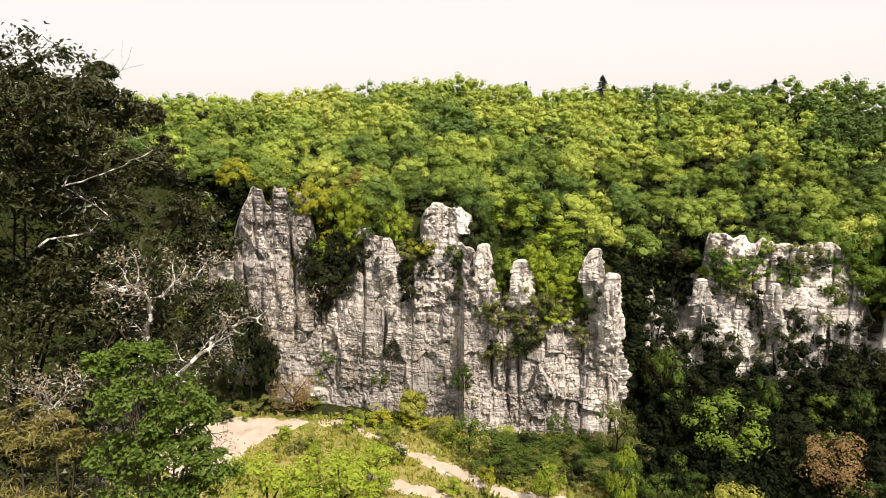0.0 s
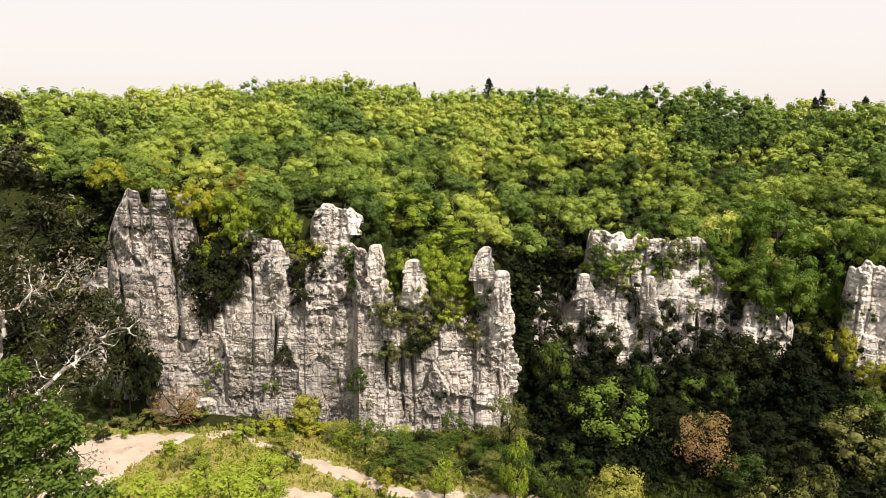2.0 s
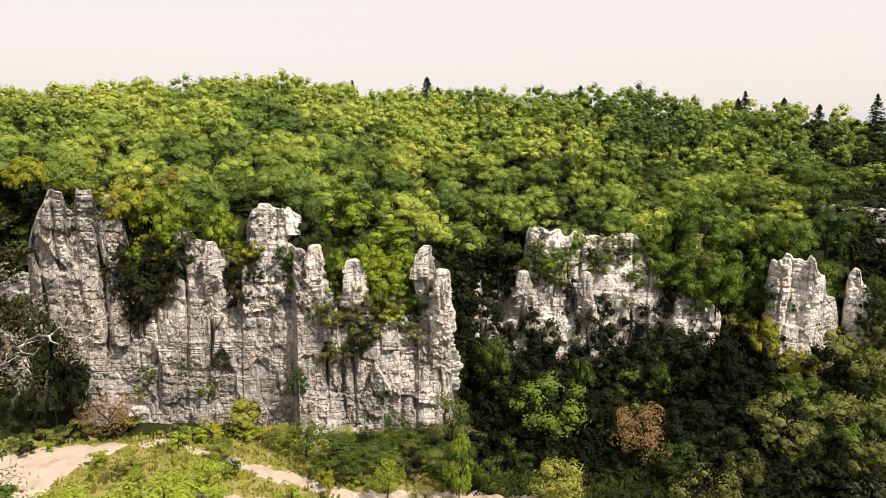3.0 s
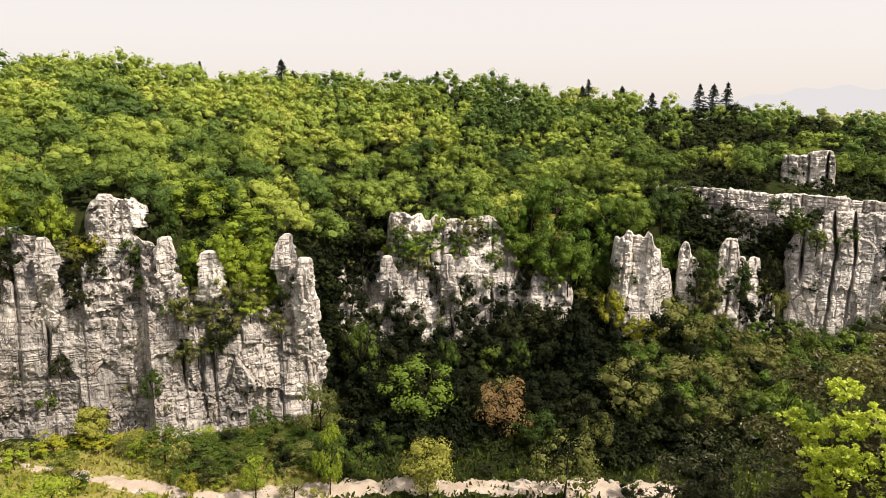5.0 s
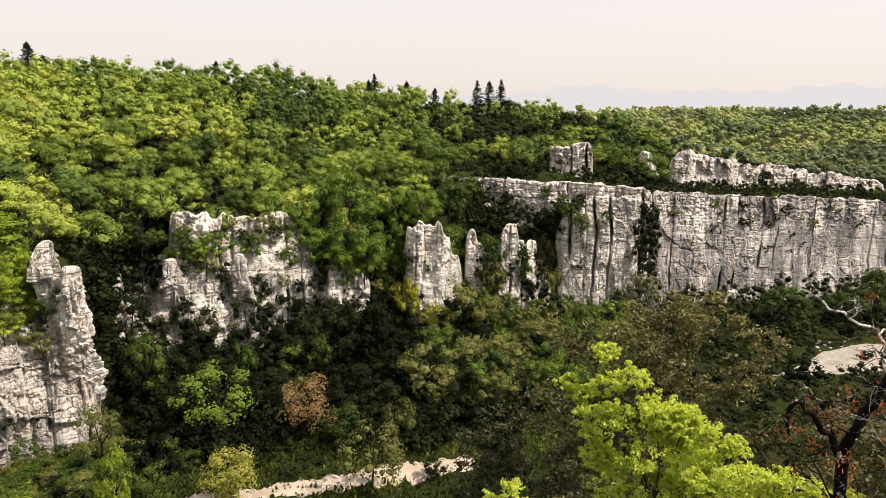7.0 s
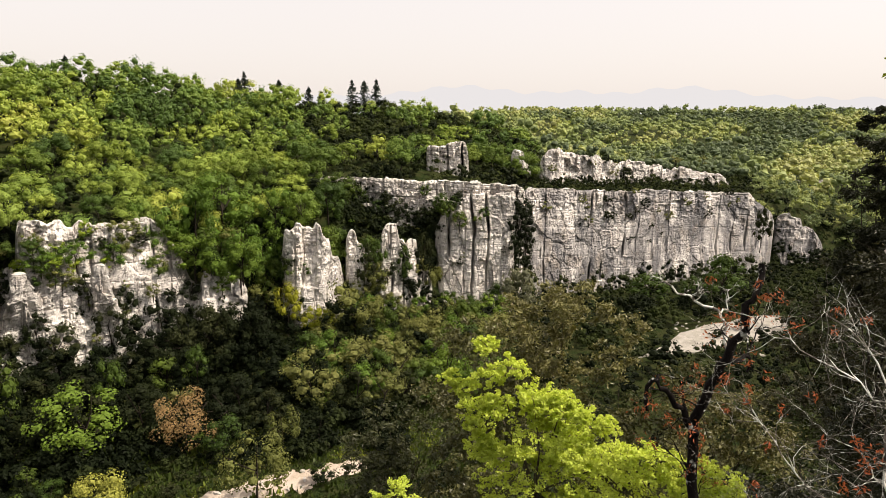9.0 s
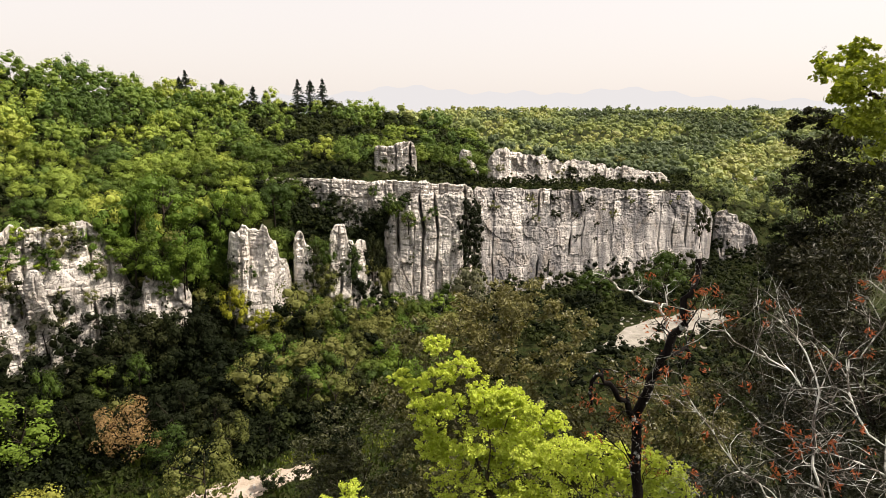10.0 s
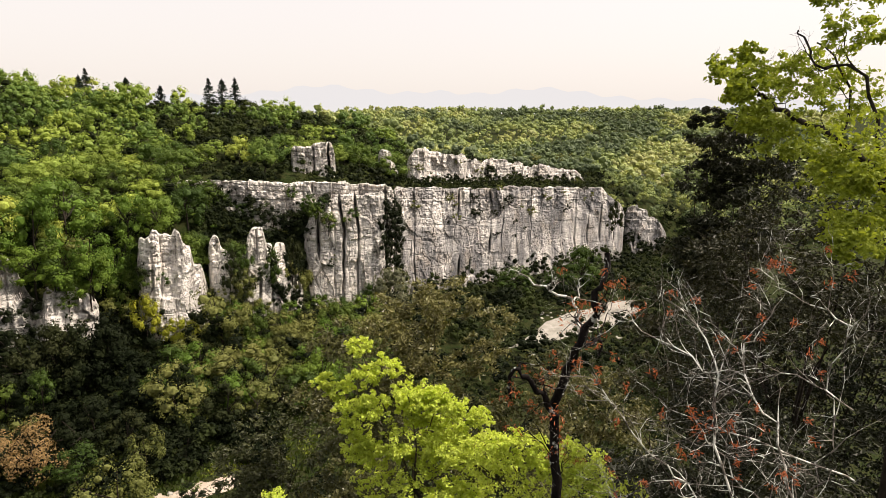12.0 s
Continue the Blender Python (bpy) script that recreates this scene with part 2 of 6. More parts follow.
# ---- helpers for meshes ----
def unit(v):
    return v / np.maximum(np.linalg.norm(v, axis=-1, keepdims=True), 1e-9)


def mesh_of(name, verts, faces, mat, smooth=False, tone=None):
    """A mesh from arrays; faces: one array of equal-sided faces, or several."""
    groups = [np.asarray(f, np.int32) for f in (faces if isinstance(faces, (list, tuple)) else [faces]) if len(f)]
    me = bpy.data.meshes.new(name)
    me.vertices.add(len(verts))
    me.vertices.foreach_set("co", np.asarray(verts, np.float32).ravel())
    loops = np.concatenate([g.ravel() for g in groups])
    sizes = np.concatenate([np.full(len(g), g.shape[1], np.int32) for g in groups])
    me.loops.add(len(loops))
    me.loops.foreach_set("vertex_index", loops)
    me.polygons.add(len(sizes))
    me.polygons.foreach_set("loop_start", np.concatenate([[0], np.cumsum(sizes)[:-1]]).astype(np.int32))
    me.polygons.foreach_set("use_smooth", np.full(len(sizes), smooth, bool))
    if tone is not None:
        me.attributes.new("tone", "FLOAT", "POINT").data.foreach_set("value", np.asarray(tone, np.float32))
    me.update(calc_edges=True)
    me.materials.append(mat)
    return me


def part(name, me, parent, label=""):
    ob = new(name, me)
    ob.parent = parent
    return tagged(ob, label) if label else ob


def polar(phi, r, z=None):
    """A place by bearing (degrees to the right of +y), distance and height."""
    a = np.radians(phi)
    out = [r * np.sin(a), r * np.cos(a)]
    return np.stack(np.broadcast_arrays(*out, z), -1) if z is not None else np.stack(out, -1)


def grid_faces(rows, cols):
    i = np.arange((rows - 1) * cols).reshape(rows - 1, cols)[:, :-1].ravel()
    return np.stack([i, i + 1, i + cols + 1, i + cols], -1)


class Lumps:
    """Smooth value noise on arrays of points."""

    def __init__(self, seed):
        self.table = np.random.default_rng(seed).random((32, 32, 32))

    def at(self, p):
        i = np.floor(p).astype(int)
        f = p - i
        f = f * f * (3 - 2 * f)
        out = 0
        for a in (0, 1):
            for b in (0, 1):
                for c in (0, 1):
                    w = (f[..., 0] if a else 1 - f[..., 0]) * (f[..., 1] if b else 1 - f[..., 1]) * (f[..., 2] if c else 1 - f[..., 2])
                    out = out + w * self.table[(i[..., 0] + a) % 32, (i[..., 1] + b) % 32, (i[..., 2] + c) % 32]
        return out - 0.5

    def fbm(self, p, octaves=4, gain=0.5):
        return sum(self.at(p * 2.03**k + 7.7 * k) * gain**k for k in range(octaves))


# ---- the lie of the land, by bearing and distance from the eye ----
BEAR = np.array([-60, -45, -30, -22, -18, -15.4, -7.5, 0.8, 13, 16, 18, 22, 27, 36, 40, 46, 52, 56, 60, 62, 64, 73, 80.5, 82, 85, 90, 100, 120.0])
CLIFF_R = np.array([150, 145, 138, 132, 125, 113, 104, 98, 96, 98, 116, 120, 122, 126, 128, 130, 138, 148, 153, 164, 172, 193, 222, 229, 240, 258, 285, 300.0])
FOOT_Z = np.array([2, 2, 2, 1, 1, 0.5, 0.5, 0.5, 0.5, 1, 4, 6, 6, 7, 8, 9, 8, 4, 1, 3, 2, 1, 1, 1, 2, 2, 2, 2.0])
TOP_Z = np.array([36, 36, 36, 36, 35.5, 34, 30, 30, 24, 24, 25, 26, 26, 24, 23, 24, 26, 27, 28, 29, 27.2, 25.5, 23.2, 16, 11, 8, 5, 4.0])
STEP_W = np.array([4, 4, 4, 4, 4, 4, 4, 4, 4, 5, 5, 4, 4, 4, 8, 12, 22, 6, 6, 8, 4, 4, 4, 4, 6, 10, 10, 10.0])
STEP_Z = np.array([38, 38, 38, 38, 37, 36, 35, 35, 33, 32, 32, 31, 30, 29, 29, 30.5, 31, 31, 31, 31, 29, 27.5, 25, 22, 17, 12, 8, 8.0])
RIDGE_EL = np.array([3.0, 3.0, 3.2, 3.4, 3.7, 3.9, 4.4, 5.1, 4.0, 4.2, 4.1, 4.2, 4.5, 3.4, 3.0, 2.4, 2.5, 1.7, 1.0, 0.2, -0.9, -1.9, -2.9, -3.4, -4.2, -5, -5, -5.0])
RIDGE_R = np.array([215, 215, 215, 215, 215, 215, 215, 215, 215, 215, 215, 215, 215, 220, 225, 232, 240, 248, 255, 258, 258, 264, 276, 280, 286, 296, 312, 318.0])
FAR_OPEN = np.array([0, 0, 0, 0, 0, 0, 0, 0, 0, 0, 0, 0, 0, 0, 0, 0, 0, 0.2, 0.7, 0.9, 1, 1, 1, 1, 1, 1, 1, 1.0])
lumps = Lumps(3)


def lie(table, phi):
    return np.interp(phi, BEAR, table)


def land(phi, r):
    """Height of the ground."""
    phi, r = np.broadcast_arrays(np.asarray(phi, float), np.asarray(r, float))
    rc, foot, top, step = (lie(t, phi) for t in (CLIFF_R, FOOT_Z, TOP_Z, STEP_Z))
    rr = lie(RIDGE_R, phi)
    width = lie(STEP_W, phi)
    ridge = EYE + rr * np.tan(np.radians(lie(RIDGE_EL, phi))) - 7.7
    opened = lie(FAR_OPEN, phi)
    nodes_r = [0 * rc, 1.3 + 0 * rc, 70 + 0 * rc, rc - 22, rc + 1.2, rc + 1.2 + width, rc + 8 + width, np.minimum(rc + 26, rr - 8), rr, 335 + 0 * rc, 440 + 0 * rc, 620 + 0 * rc, 1000 + 0 * rc, 1500 + 0 * rc, 4800 + 0 * rc]
    far = [20 + 22 * (1 - opened), 24 + 20 * (1 - opened), 33 + 12 * (1 - opened), 62 - 12 * (1 - opened), 52 + 0 * rc, 46 + 0 * rc]
    nodes_z = [43.4 + 0 * rc, 43.1 + 0 * rc, 0 * rc, 0 * rc, foot, top - 1.2, 0.5 * (top + step), step, ridge, *far]
    z = np.zeros_like(r)
    for a in range(len(nodes_r) - 1):
        r0, r1, z0, z1 = nodes_r[a], nodes_r[a + 1], nodes_z[a], nodes_z[a + 1]
        k = np.clip((r - r0) / np.maximum(r1 - r0, 1e-6), 0, 1)
        z = np.where((r >= r0) & (r <= r1), z0 + (z1 - z0) * k, z)
    p = np.stack([r * np.sin(np.radians(phi)), r * np.cos(np.radians(phi)), 0 * r], -1)
    swell = np.clip((r - 4) / 30, 0, 1) * np.clip(1.2 - np.abs(r - 84) / 14, 0, 1) * -0.7 + np.clip((r - 4) / 30, 0, 1)
    z = z + lumps.fbm(p / 14 + 3.3, 4) * 1.1 * swell + lumps.fbm(p / 120 + 9.1, 3) * 10 * np.clip((r - 300) / 300, 0, 1)
    behind = np.clip(np.maximum(phi - 112, -phi - 52) / 30, 0, 1)
    behind = behind * behind * (3 - 2 * behind)
    return z * (1 - behind) + behind * (43.3 + np.minimum(r, 400) * 0.05)


phis = np.concatenate([np.arange(-60, 120, 0.75), np.arange(120, 300.1, 4)])
wrapped = np.where(phis > 180, phis - 360, phis)
radii = np.concatenate([[0.0, 0.7, 1.3, 2.5, 4], np.arange(6, 240, 1.8), np.geomspace(242, 4800, 70)])
pp, rrr = np.meshgrid(wrapped, radii, indexing="ij")
hh = land(np.clip(pp, -150, 180), rrr)
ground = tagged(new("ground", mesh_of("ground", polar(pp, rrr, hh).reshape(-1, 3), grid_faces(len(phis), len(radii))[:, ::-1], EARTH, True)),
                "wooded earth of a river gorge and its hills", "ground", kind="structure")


# ---- rock walls ----
WALLS = {}


def on_wall(name, phi, z):
    """The distance of a wall's surface at a bearing and height."""
    phi0, phi1, grid = WALLS[name]
    column = grid[:, int(np.clip((phi - phi0) / (phi1 - phi0), 0, 1) * (grid.shape[1] - 1))]
    at = column[np.argmin(np.abs(column[:, 2] - z))]
    return float(np.hypot(at[0], at[1]))


def facets(s, z, wide, high, seed, off, tilt):
    """Angular pieces, each a tilted plane: how far each place stands out, and how near it is to a joint."""
    pick = np.random.default_rng(seed)
    gx, gz = s / wide + 3.0, z / high + 6.0
    i, j = np.floor(gx).astype(int), np.floor(gz).astype(int)
    shape = (int(i.max()) + 4, int(j.max()) + 4)
    px, pz = pick.uniform(0.08, 0.92, shape), pick.uniform(0.08, 0.92, shape)
    lift, sx, sz = pick.normal(0, off, shape), pick.normal(0, tilt, shape), pick.normal(0, tilt, shape)
    best, second, height = np.full(gx.shape, 9.0), np.full(gx.shape, 9.0), np.zeros(gx.shape)
    for di in (-1, 0, 1):
        for dj in (-1, 0, 1):
            a, b = np.maximum(i + di, 0), np.maximum(j + dj, 0)
            dx, dz = gx - a - px[a, b], gz - b - pz[a, b]
            d = np.maximum(np.abs(dx), np.abs(dz)) + 0.35 * np.hypot(dx, dz)
            first = d < best
            second = np.where(first, best, np.minimum(second, d))
            height = np.where(first, lift[a, b] + sx[a, b] * dx * wide + sz[a, b] * dz * high, height)
            best = np.where(first, d, best)
    return height, second - best


def rock_wall(name, label, phi0, phi1, dist, top, foot, seed, res=0.26, depth=8.0, widths=(1.4, 5.0), rough=1.0, mat=None, drop=2.2, group="", beds=(0.9, 3.6), cracks=1.0, blocky=1.0, lean=1.0, brow=2.0, brow_from=0.6, fade=2.5, bed_deep=0.7, run=0.1):
    """A limestone wall: upright joints, beds, broken blocks that lean back towards the top, uneven ends. dist, top, foot: tables of (bearing, metres)."""
    rng = np.random.default_rng(seed)
    bumpy = Lumps(seed + 50)
    table = lambda t, p: np.interp(p, [a for a, _ in t], [b for _, b in t])
    length = radians(phi1 - phi0) * np.mean([b for _, b in dist])
    cols = max(8, int(length / res))
    s = np.linspace(0, length, cols)
    phi = phi0 + (phi1 - phi0) * s / length
    joints = [0.0]
    while joints[-1] < length:
        joints.append(joints[-1] + rng.uniform(*widths))
    joints = np.array(joints)
    top_block = np.clip(np.searchsorted(joints, s + 0.5 * bumpy.at(np.stack([s / 1.3, s * 0, s * 0 + 8], -1)), "right") - 1, 0, len(joints) - 2)
    lower = (rng.uniform(0, 1, len(joints)) ** 2 * drop)[top_block]
    ends = np.exp(-np.minimum(s, length - s) / fade)
    r0, zt, zb = table(dist, phi), table(top, phi) - lower, table(foot, phi) - 1.5
    pieces, _ = facets(s, 0 * s, 1.9, 1.0, seed + 7, 0.8, 0.06)
    zt = zt + 0.35 * pieces * min(1.0, drop)
    zt = np.maximum(np.convolve(np.pad(zt, 1, mode="edge"), (0.25, 0.5, 0.25), "valid") - 3.0 * ends, zb + 1.0)
    rows = max(8, int(max(1.0, float(np.max(zt - zb))) / res))
    v = np.linspace(0, 1, rows)[:, None]
    z = zb + (zt - zb) * v
    p = np.stack([np.broadcast_to(s, z.shape), z, 0 * z], -1)
    # joints and beds wander
    sw = s + 1.2 * bumpy.at(p * (0.10, 0.10, 1) + 3) + 0.35 * bumpy.at(p * (0.6, 0.4, 1) + 11)
    block = np.clip(np.searchsorted(joints, sw.ravel(), "right").reshape(z.shape) - 1, 0, len(joints) - 2)
    left, right = sw - joints[block], joints[block + 1] - sw
    near = np.minimum(left, right)
    proud = rng.normal(0, 0.7 * rough, len(joints))[block]
    crack = rng.uniform(0.0, 1.0, len(joints)) ** 2 * 1.9 * cracks + 0.05
    crack = np.where(left < right, crack[block], crack[np.minimum(block + 1, len(joints) - 1)])
    upper = np.clip((v - brow_from + 0.15 * bumpy.at(p * (0.12, 0.05, 1) + 40)) / 0.25, 0, 1)
    upper = upper * upper * (3 - 2 * upper)
    level = [-3.0]
    while level[-1] < 70:
        level.append(level[-1] + rng.uniform(*beds))
    level = np.array(level)
    tilted = z + 0.07 * s + 0.7 * bumpy.at(p * (0.08, 0.02, 1) + 1.5) + 0.2 * bumpy.at(p * (0.7, 0.3, 1) + 21)
    bed = np.clip(np.searchsorted(level, tilted.ravel(), "right").reshape(z.shape) - 1, 0, len(level) - 2)
    to_bed = np.minimum(tilted - level[bed], level[bed + 1] - tilted)
    strong = (rng.uniform(0, 1, len(level)) ** 2 * 0.5 + 0.02)[bed]
    keep = np.clip(0.5 + 2.4 * bumpy.at(p * (0.10, 0.09, 1) + 31), 0.05, 1)
    big, big_joint = facets(sw, tilted, 3.2, 5.0, seed + 1, 0.40 * rough, 0.10 * rough)
    mid, mid_joint = facets(sw, tilted, 1.2, 1.5, seed + 2, 0.30 * rough * blocky, 0.18 * blocky)
    tiny, tiny_joint = facets(sw, tilted, 0.55, 0.6, seed + 3, 0.10, 0.22)
    broken = np.clip(0.5 + 3.2 * bumpy.at(p * (0.16, 0.13, 1) + 61), 0, 1)
    out = proud * (0.25 + 0.8 * upper) + big * (0.8 + 0.6 * upper) + mid * (0.10 + 0.55 * upper + 0.35 * broken) + tiny * (0.35 + 0.7 * upper + 0.4 * broken)
    out = out - 0.30 * np.exp(-((mid_joint / 0.09) ** 2)) * (0.15 + 0.8 * upper + 0.5 * broken) * blocky - 0.45 * np.exp(-((big_joint / 0.06) ** 2)) * keep
    out = out - crack * np.exp(-((near / 0.20) ** 2)) * np.clip(run + 3.0 * bumpy.at(p * (0.3, 0.17, 1) + 5) + 0.35 * upper, 0, 1.5)
    out = out - bed_deep * (strong + 0.12) * np.exp(-((to_bed / 0.13) ** 2)) * (0.3 + 0.7 * keep + 0.8 * upper)
    out = out - np.maximum(0, bumpy.fbm(p * (0.45, 0.3, 1) + 17, 2) - 0.38) * 2.2
    out = out + bumpy.fbm(p * (0.12, 0.07, 1), 3) * 1.8 * rough
    step_v = np.clip((level[bed] + 0.5 * (level[bed + 1] - level[bed]) - 0.07 * s - zb) / (zt - zb), 0, 1)
    back_off = np.clip((0.75 * step_v + 0.25 * v - brow_from) / (1 - brow_from), 0, 1) ** 1.3
    out = out - lean * v - brow * back_off - 4.5 * ends + 1.2 * (1 - v) ** 3
    wall = polar(phi, r0 - out, z)
    caps = []
    for back, sink in ((0.5, -0.05), (1.2, 0.0), (2.4, 0.2), (4.2, 0.6), (depth, 3.0)):
        q = np.stack([s, s * 0 + back, s * 0 + 3], -1)
        rugged, _ = facets(s, s * 0 + back, 1.6, 1.0, seed + 5, 0.10, 0.12)
        caps.append(polar(phi, r0 - out[-1] + back, zt - sink + bumpy.fbm(q * (0.6, 0.8, 1), 2) * 0.25 + rugged)[None])
    verts = np.concatenate([wall, *caps]).reshape(-1, 3)
    me = mesh_of(name, verts, grid_faces(rows + len(caps), cols), mat or ROCK)
    WALLS[name] = (phi0, phi1, wall)
    return tagged(new(name, me), label, "cliff", group=group, kind="structure")


def pinnacle(name, label, phi, r, zb, zt, wide, deep, seed, mat=None, lean=0.0, taper=0.45, group="rock pillars"):
    """A free pillar of stacked beds with a squarish, worn section."""
    rng = np.random.default_rng(seed)
    bumpy = Lumps(seed + 9)
    rows, around = max(14, int((zt - zb) / 0.22)), 40
    a = np.linspace(0, 2 * np.pi, around, endpoint=False)
    z = np.linspace(0, zt - zb, rows)
    h = z / (zt - zb)
    size = 1 - taper * h**1.15
    size = size * np.where(h > 0.97, np.sqrt(np.maximum(0.4, 1 - ((h - 0.97) / 0.04) ** 2)), 1)
    c, sn = np.cos(a), np.sin(a)
    corners = int(rng.integers(5, 8))
    turn = np.sort(np.linspace(0, 2 * np.pi, corners, endpoint=False) + rng.uniform(-0.3, 0.3, corners))
    reach = rng.uniform(0.85, 1.2, corners)[None] * (1 + 0.12 * np.sin(z[:, None] * 0.35 + turn[None] * 3))
    k = np.searchsorted(turn, a) % corners
    t1, t0 = turn[k], turn[k - 1]
    gap = (t1 - t0) % (2 * np.pi)
    q1, q0 = reach[:, k], reach[:, k - 1]
    into = (a - t0) % (2 * np.pi)
    flat = q0 * q1 * np.sin(gap) / (q0 * np.sin(into) + q1 * np.sin(gap - into))
    along, up = np.broadcast_to(a * wide / 2, flat.shape), np.broadcast_to(z[:, None], flat.shape)
    warp = 0.35 * bumpy.at(np.stack([along, up * 0.6, 0 * up], -1))
    blocks, joint = facets(along + 1 + warp, up + warp, 1.5, 1.2, seed + 1, 0.16, 0.22)
    chips, _ = facets(along + 1, up, 0.5, 0.5, seed + 2, 0.05, 0.2)
    slabs, slab_joint = facets(along + 1 + warp, up, 2.4, 4.5, seed + 3, 0.25, 0.12)
    p = np.stack([c[None] * 1.5 + 0 * z[:, None], sn[None] * 1.5 + 0 * z[:, None], z[:, None] * 0.3 + 0 * a[None]], -1)
    relief = 0.7 * blocks + 0.7 * chips + 1.0 * slabs - 0.26 * np.exp(-((joint / 0.10) ** 2)) - 0.34 * np.exp(-((slab_joint / 0.07) ** 2))
    ring = size[:, None] * flat * (1 + bumpy.fbm(p + seed, 2, 0.6) * 0.14) + relief * 2 / wide * np.minimum(1, 6 * (1.02 - h))[:, None]
    shift = np.zeros((rows, 2))
    shift[:, 1] = deep * 0.95 * np.clip(1 - h / 0.62, 0, 1) ** 1.3
    x = ring * c * wide / 2 + shift[:, :1] + lean * z[:, None]
    y = ring * sn * deep / 2 + shift[:, 1:]
    verts = np.stack([x, y, z[:, None] + 0 * x], -1)
    verts = np.concatenate([verts, verts[:, :1]], 1).reshape(-1, 3)
    tip = len(verts)
    verts = np.concatenate([verts, verts[-around - 1:].mean(0, keepdims=True)])
    last = np.arange(tip - around - 1, tip - 1)
    fan = np.stack([last, last + 1, np.full(around, tip)], -1)
    ob = new(name, mesh_of(name, verts, [grid_faces(rows, around + 1), fan], mat or ROCK_PALE))
    ob.matrix_world = Matrix.Translation([float(q) for q in polar(phi, r, zb)]) @ pose(0, 0, 0, 0, 0, -phi + rng.uniform(-12, 12))
    return tagged(ob, label, "rock pillar", group=group)


rock_wall("cliff_recess", "shaded limestone recess under the overhanging block", -20.0, -11.0,
          [(-20, 124), (-17, 119), (-11, 112)], [(-20, 24), (-11, 24)], [(-20, 0.5), (-11, 0.5)], 9, res=0.34, depth=4, drop=1.0, lean=-1.0, brow=0.5, fade=1.0)
rock_wall("cliff_left", "jointed limestone block split into upright pillars", -18.0, -10.9,
          [(-18.0, 116), (-15.2, 112), (-10.9, 108.4)],
          [(-18.0, 29), (-17.4, 32), (-16.7, 34.5), (-16.3, 36.6), (-15.4, 36.4), (-15.2, 33.5), (-14.7, 33), (-14.5, 36.8), (-13.4, 36.8), (-13.2, 33), (-12.9, 33), (-12.6, 36), (-11.5, 35.7), (-11.2, 31), (-10.9, 29)],
          [(-18, 7), (-10.9, 7)], 12, res=0.19, depth=7, widths=(1.1, 2.6), drop=0.5, beds=(0.8, 2.6), cracks=2.4, lean=0.8, brow=1.4, brow_from=0.45, fade=0.5)
rock_wall("cliff_main", "tall grey limestone cliff, streaked and cracked, above the sand", -16.2, 16.4,
          [(-16.2, 113.5), (-15.2, 110), (-7.5, 103.5), (0, 99.3), (1.5, 99.0), (1.9, 96.0), (6, 95.2), (13, 94.6), (15.2, 95), (16.4, 99)],
          [(-16.2, 4), (-15.7, 8), (-14.8, 12.5), (-13.2, 17), (-11.6, 20), (-10.2, 24), (-8.2, 27), (-7.7, 30.9), (-6.4, 30.6), (-4.5, 29.7), (-4.1, 28.2), (-2.0, 27), (-0.5, 27.5), (1.2, 28.6), (2.6, 28.6), (3.2, 27), (5.2, 26.2), (5.8, 24.2), (8.2, 24), (9, 22.5), (12.6, 23), (13.2, 26.5), (15.2, 24), (15.7, 18), (16.1, 11), (16.4, 7)],
          [(-16.2, 0.5), (16.4, 0.5)], 11, res=0.20, depth=9, widths=(1.4, 4.6), drop=1.5, beds=(0.8, 3.2), lean=0.8, brow=2.4, brow_from=0.60, fade=0.8, bed_deep=0.45, cracks=1.5)
rock_wall("cliff_block", "pale jointed limestone block above the main cliff", -2.1, 2.8, [(-2.1, 101.6), (0, 100.8), (2.8, 101.2)], [(-2.1, 33.2), (-1.6, 34.4), (0.3, 34.4), (1.8, 33.8), (2.6, 33.2), (2.8, 30)], [(-2.1, 25), (2.8, 25)], 71, res=0.19, depth=6, widths=(1.0, 2.2), drop=0.7, rough=0.8, mat=ROCK_PALE, brow=1.2, brow_from=0.3, fade=0.3, beds=(0.8, 2.0))
rock_wall("cliff_middle", "pale ledged limestone cliff half hidden by shrubs", 17.0, 38.5,
          [(17, 109), (18.5, 113), (22, 115), (28, 116.5), (31, 118), (33.8, 121), (34.6, 118), (38.5, 121)],
          [(17, 17), (17.4, 20.8), (18.2, 20.6), (18.5, 17), (20.5, 18), (20.9, 21.7), (21.8, 22.5), (22.1, 29), (25, 29), (26.2, 28), (31.6, 27.8), (32.4, 24.5), (33.3, 20.5), (33.9, 16), (34.6, 15), (35.0, 17.6), (36.3, 18.0), (36.6, 16), (37.0, 17.5), (38.5, 17)],
          [(17, 3), (27, 5), (38.5, 9)], 23, res=0.22, depth=7, widths=(1.5, 4.5), drop=1.0, rough=1.0, mat=ROCK_PALE, lean=2.4, brow=2.4, brow_from=0.55, fade=0.8)
rock_wall("cliff_buttress", "pale rounded limestone buttress among trees", 41.3, 47.0,
          [(41.3, 127), (42.4, 124), (45.0, 124), (46.2, 127), (47.0, 130)], [(41.3, 19.5), (41.6, 20.5), (41.65, 24), (42.6, 24.4), (42.65, 25.4), (44.9, 25.0), (44.95, 22.8), (45.6, 22), (45.65, 18.8), (46.4, 18), (47.0, 12)], [(41.3, 8), (47, 8)], 31, res=0.2, depth=8, widths=(1.3, 3.0), drop=0.7, rough=0.8, mat=ROCK_PALE, lean=2.2, brow=1.0, brow_from=0.6, fade=0.4, cracks=1.5)
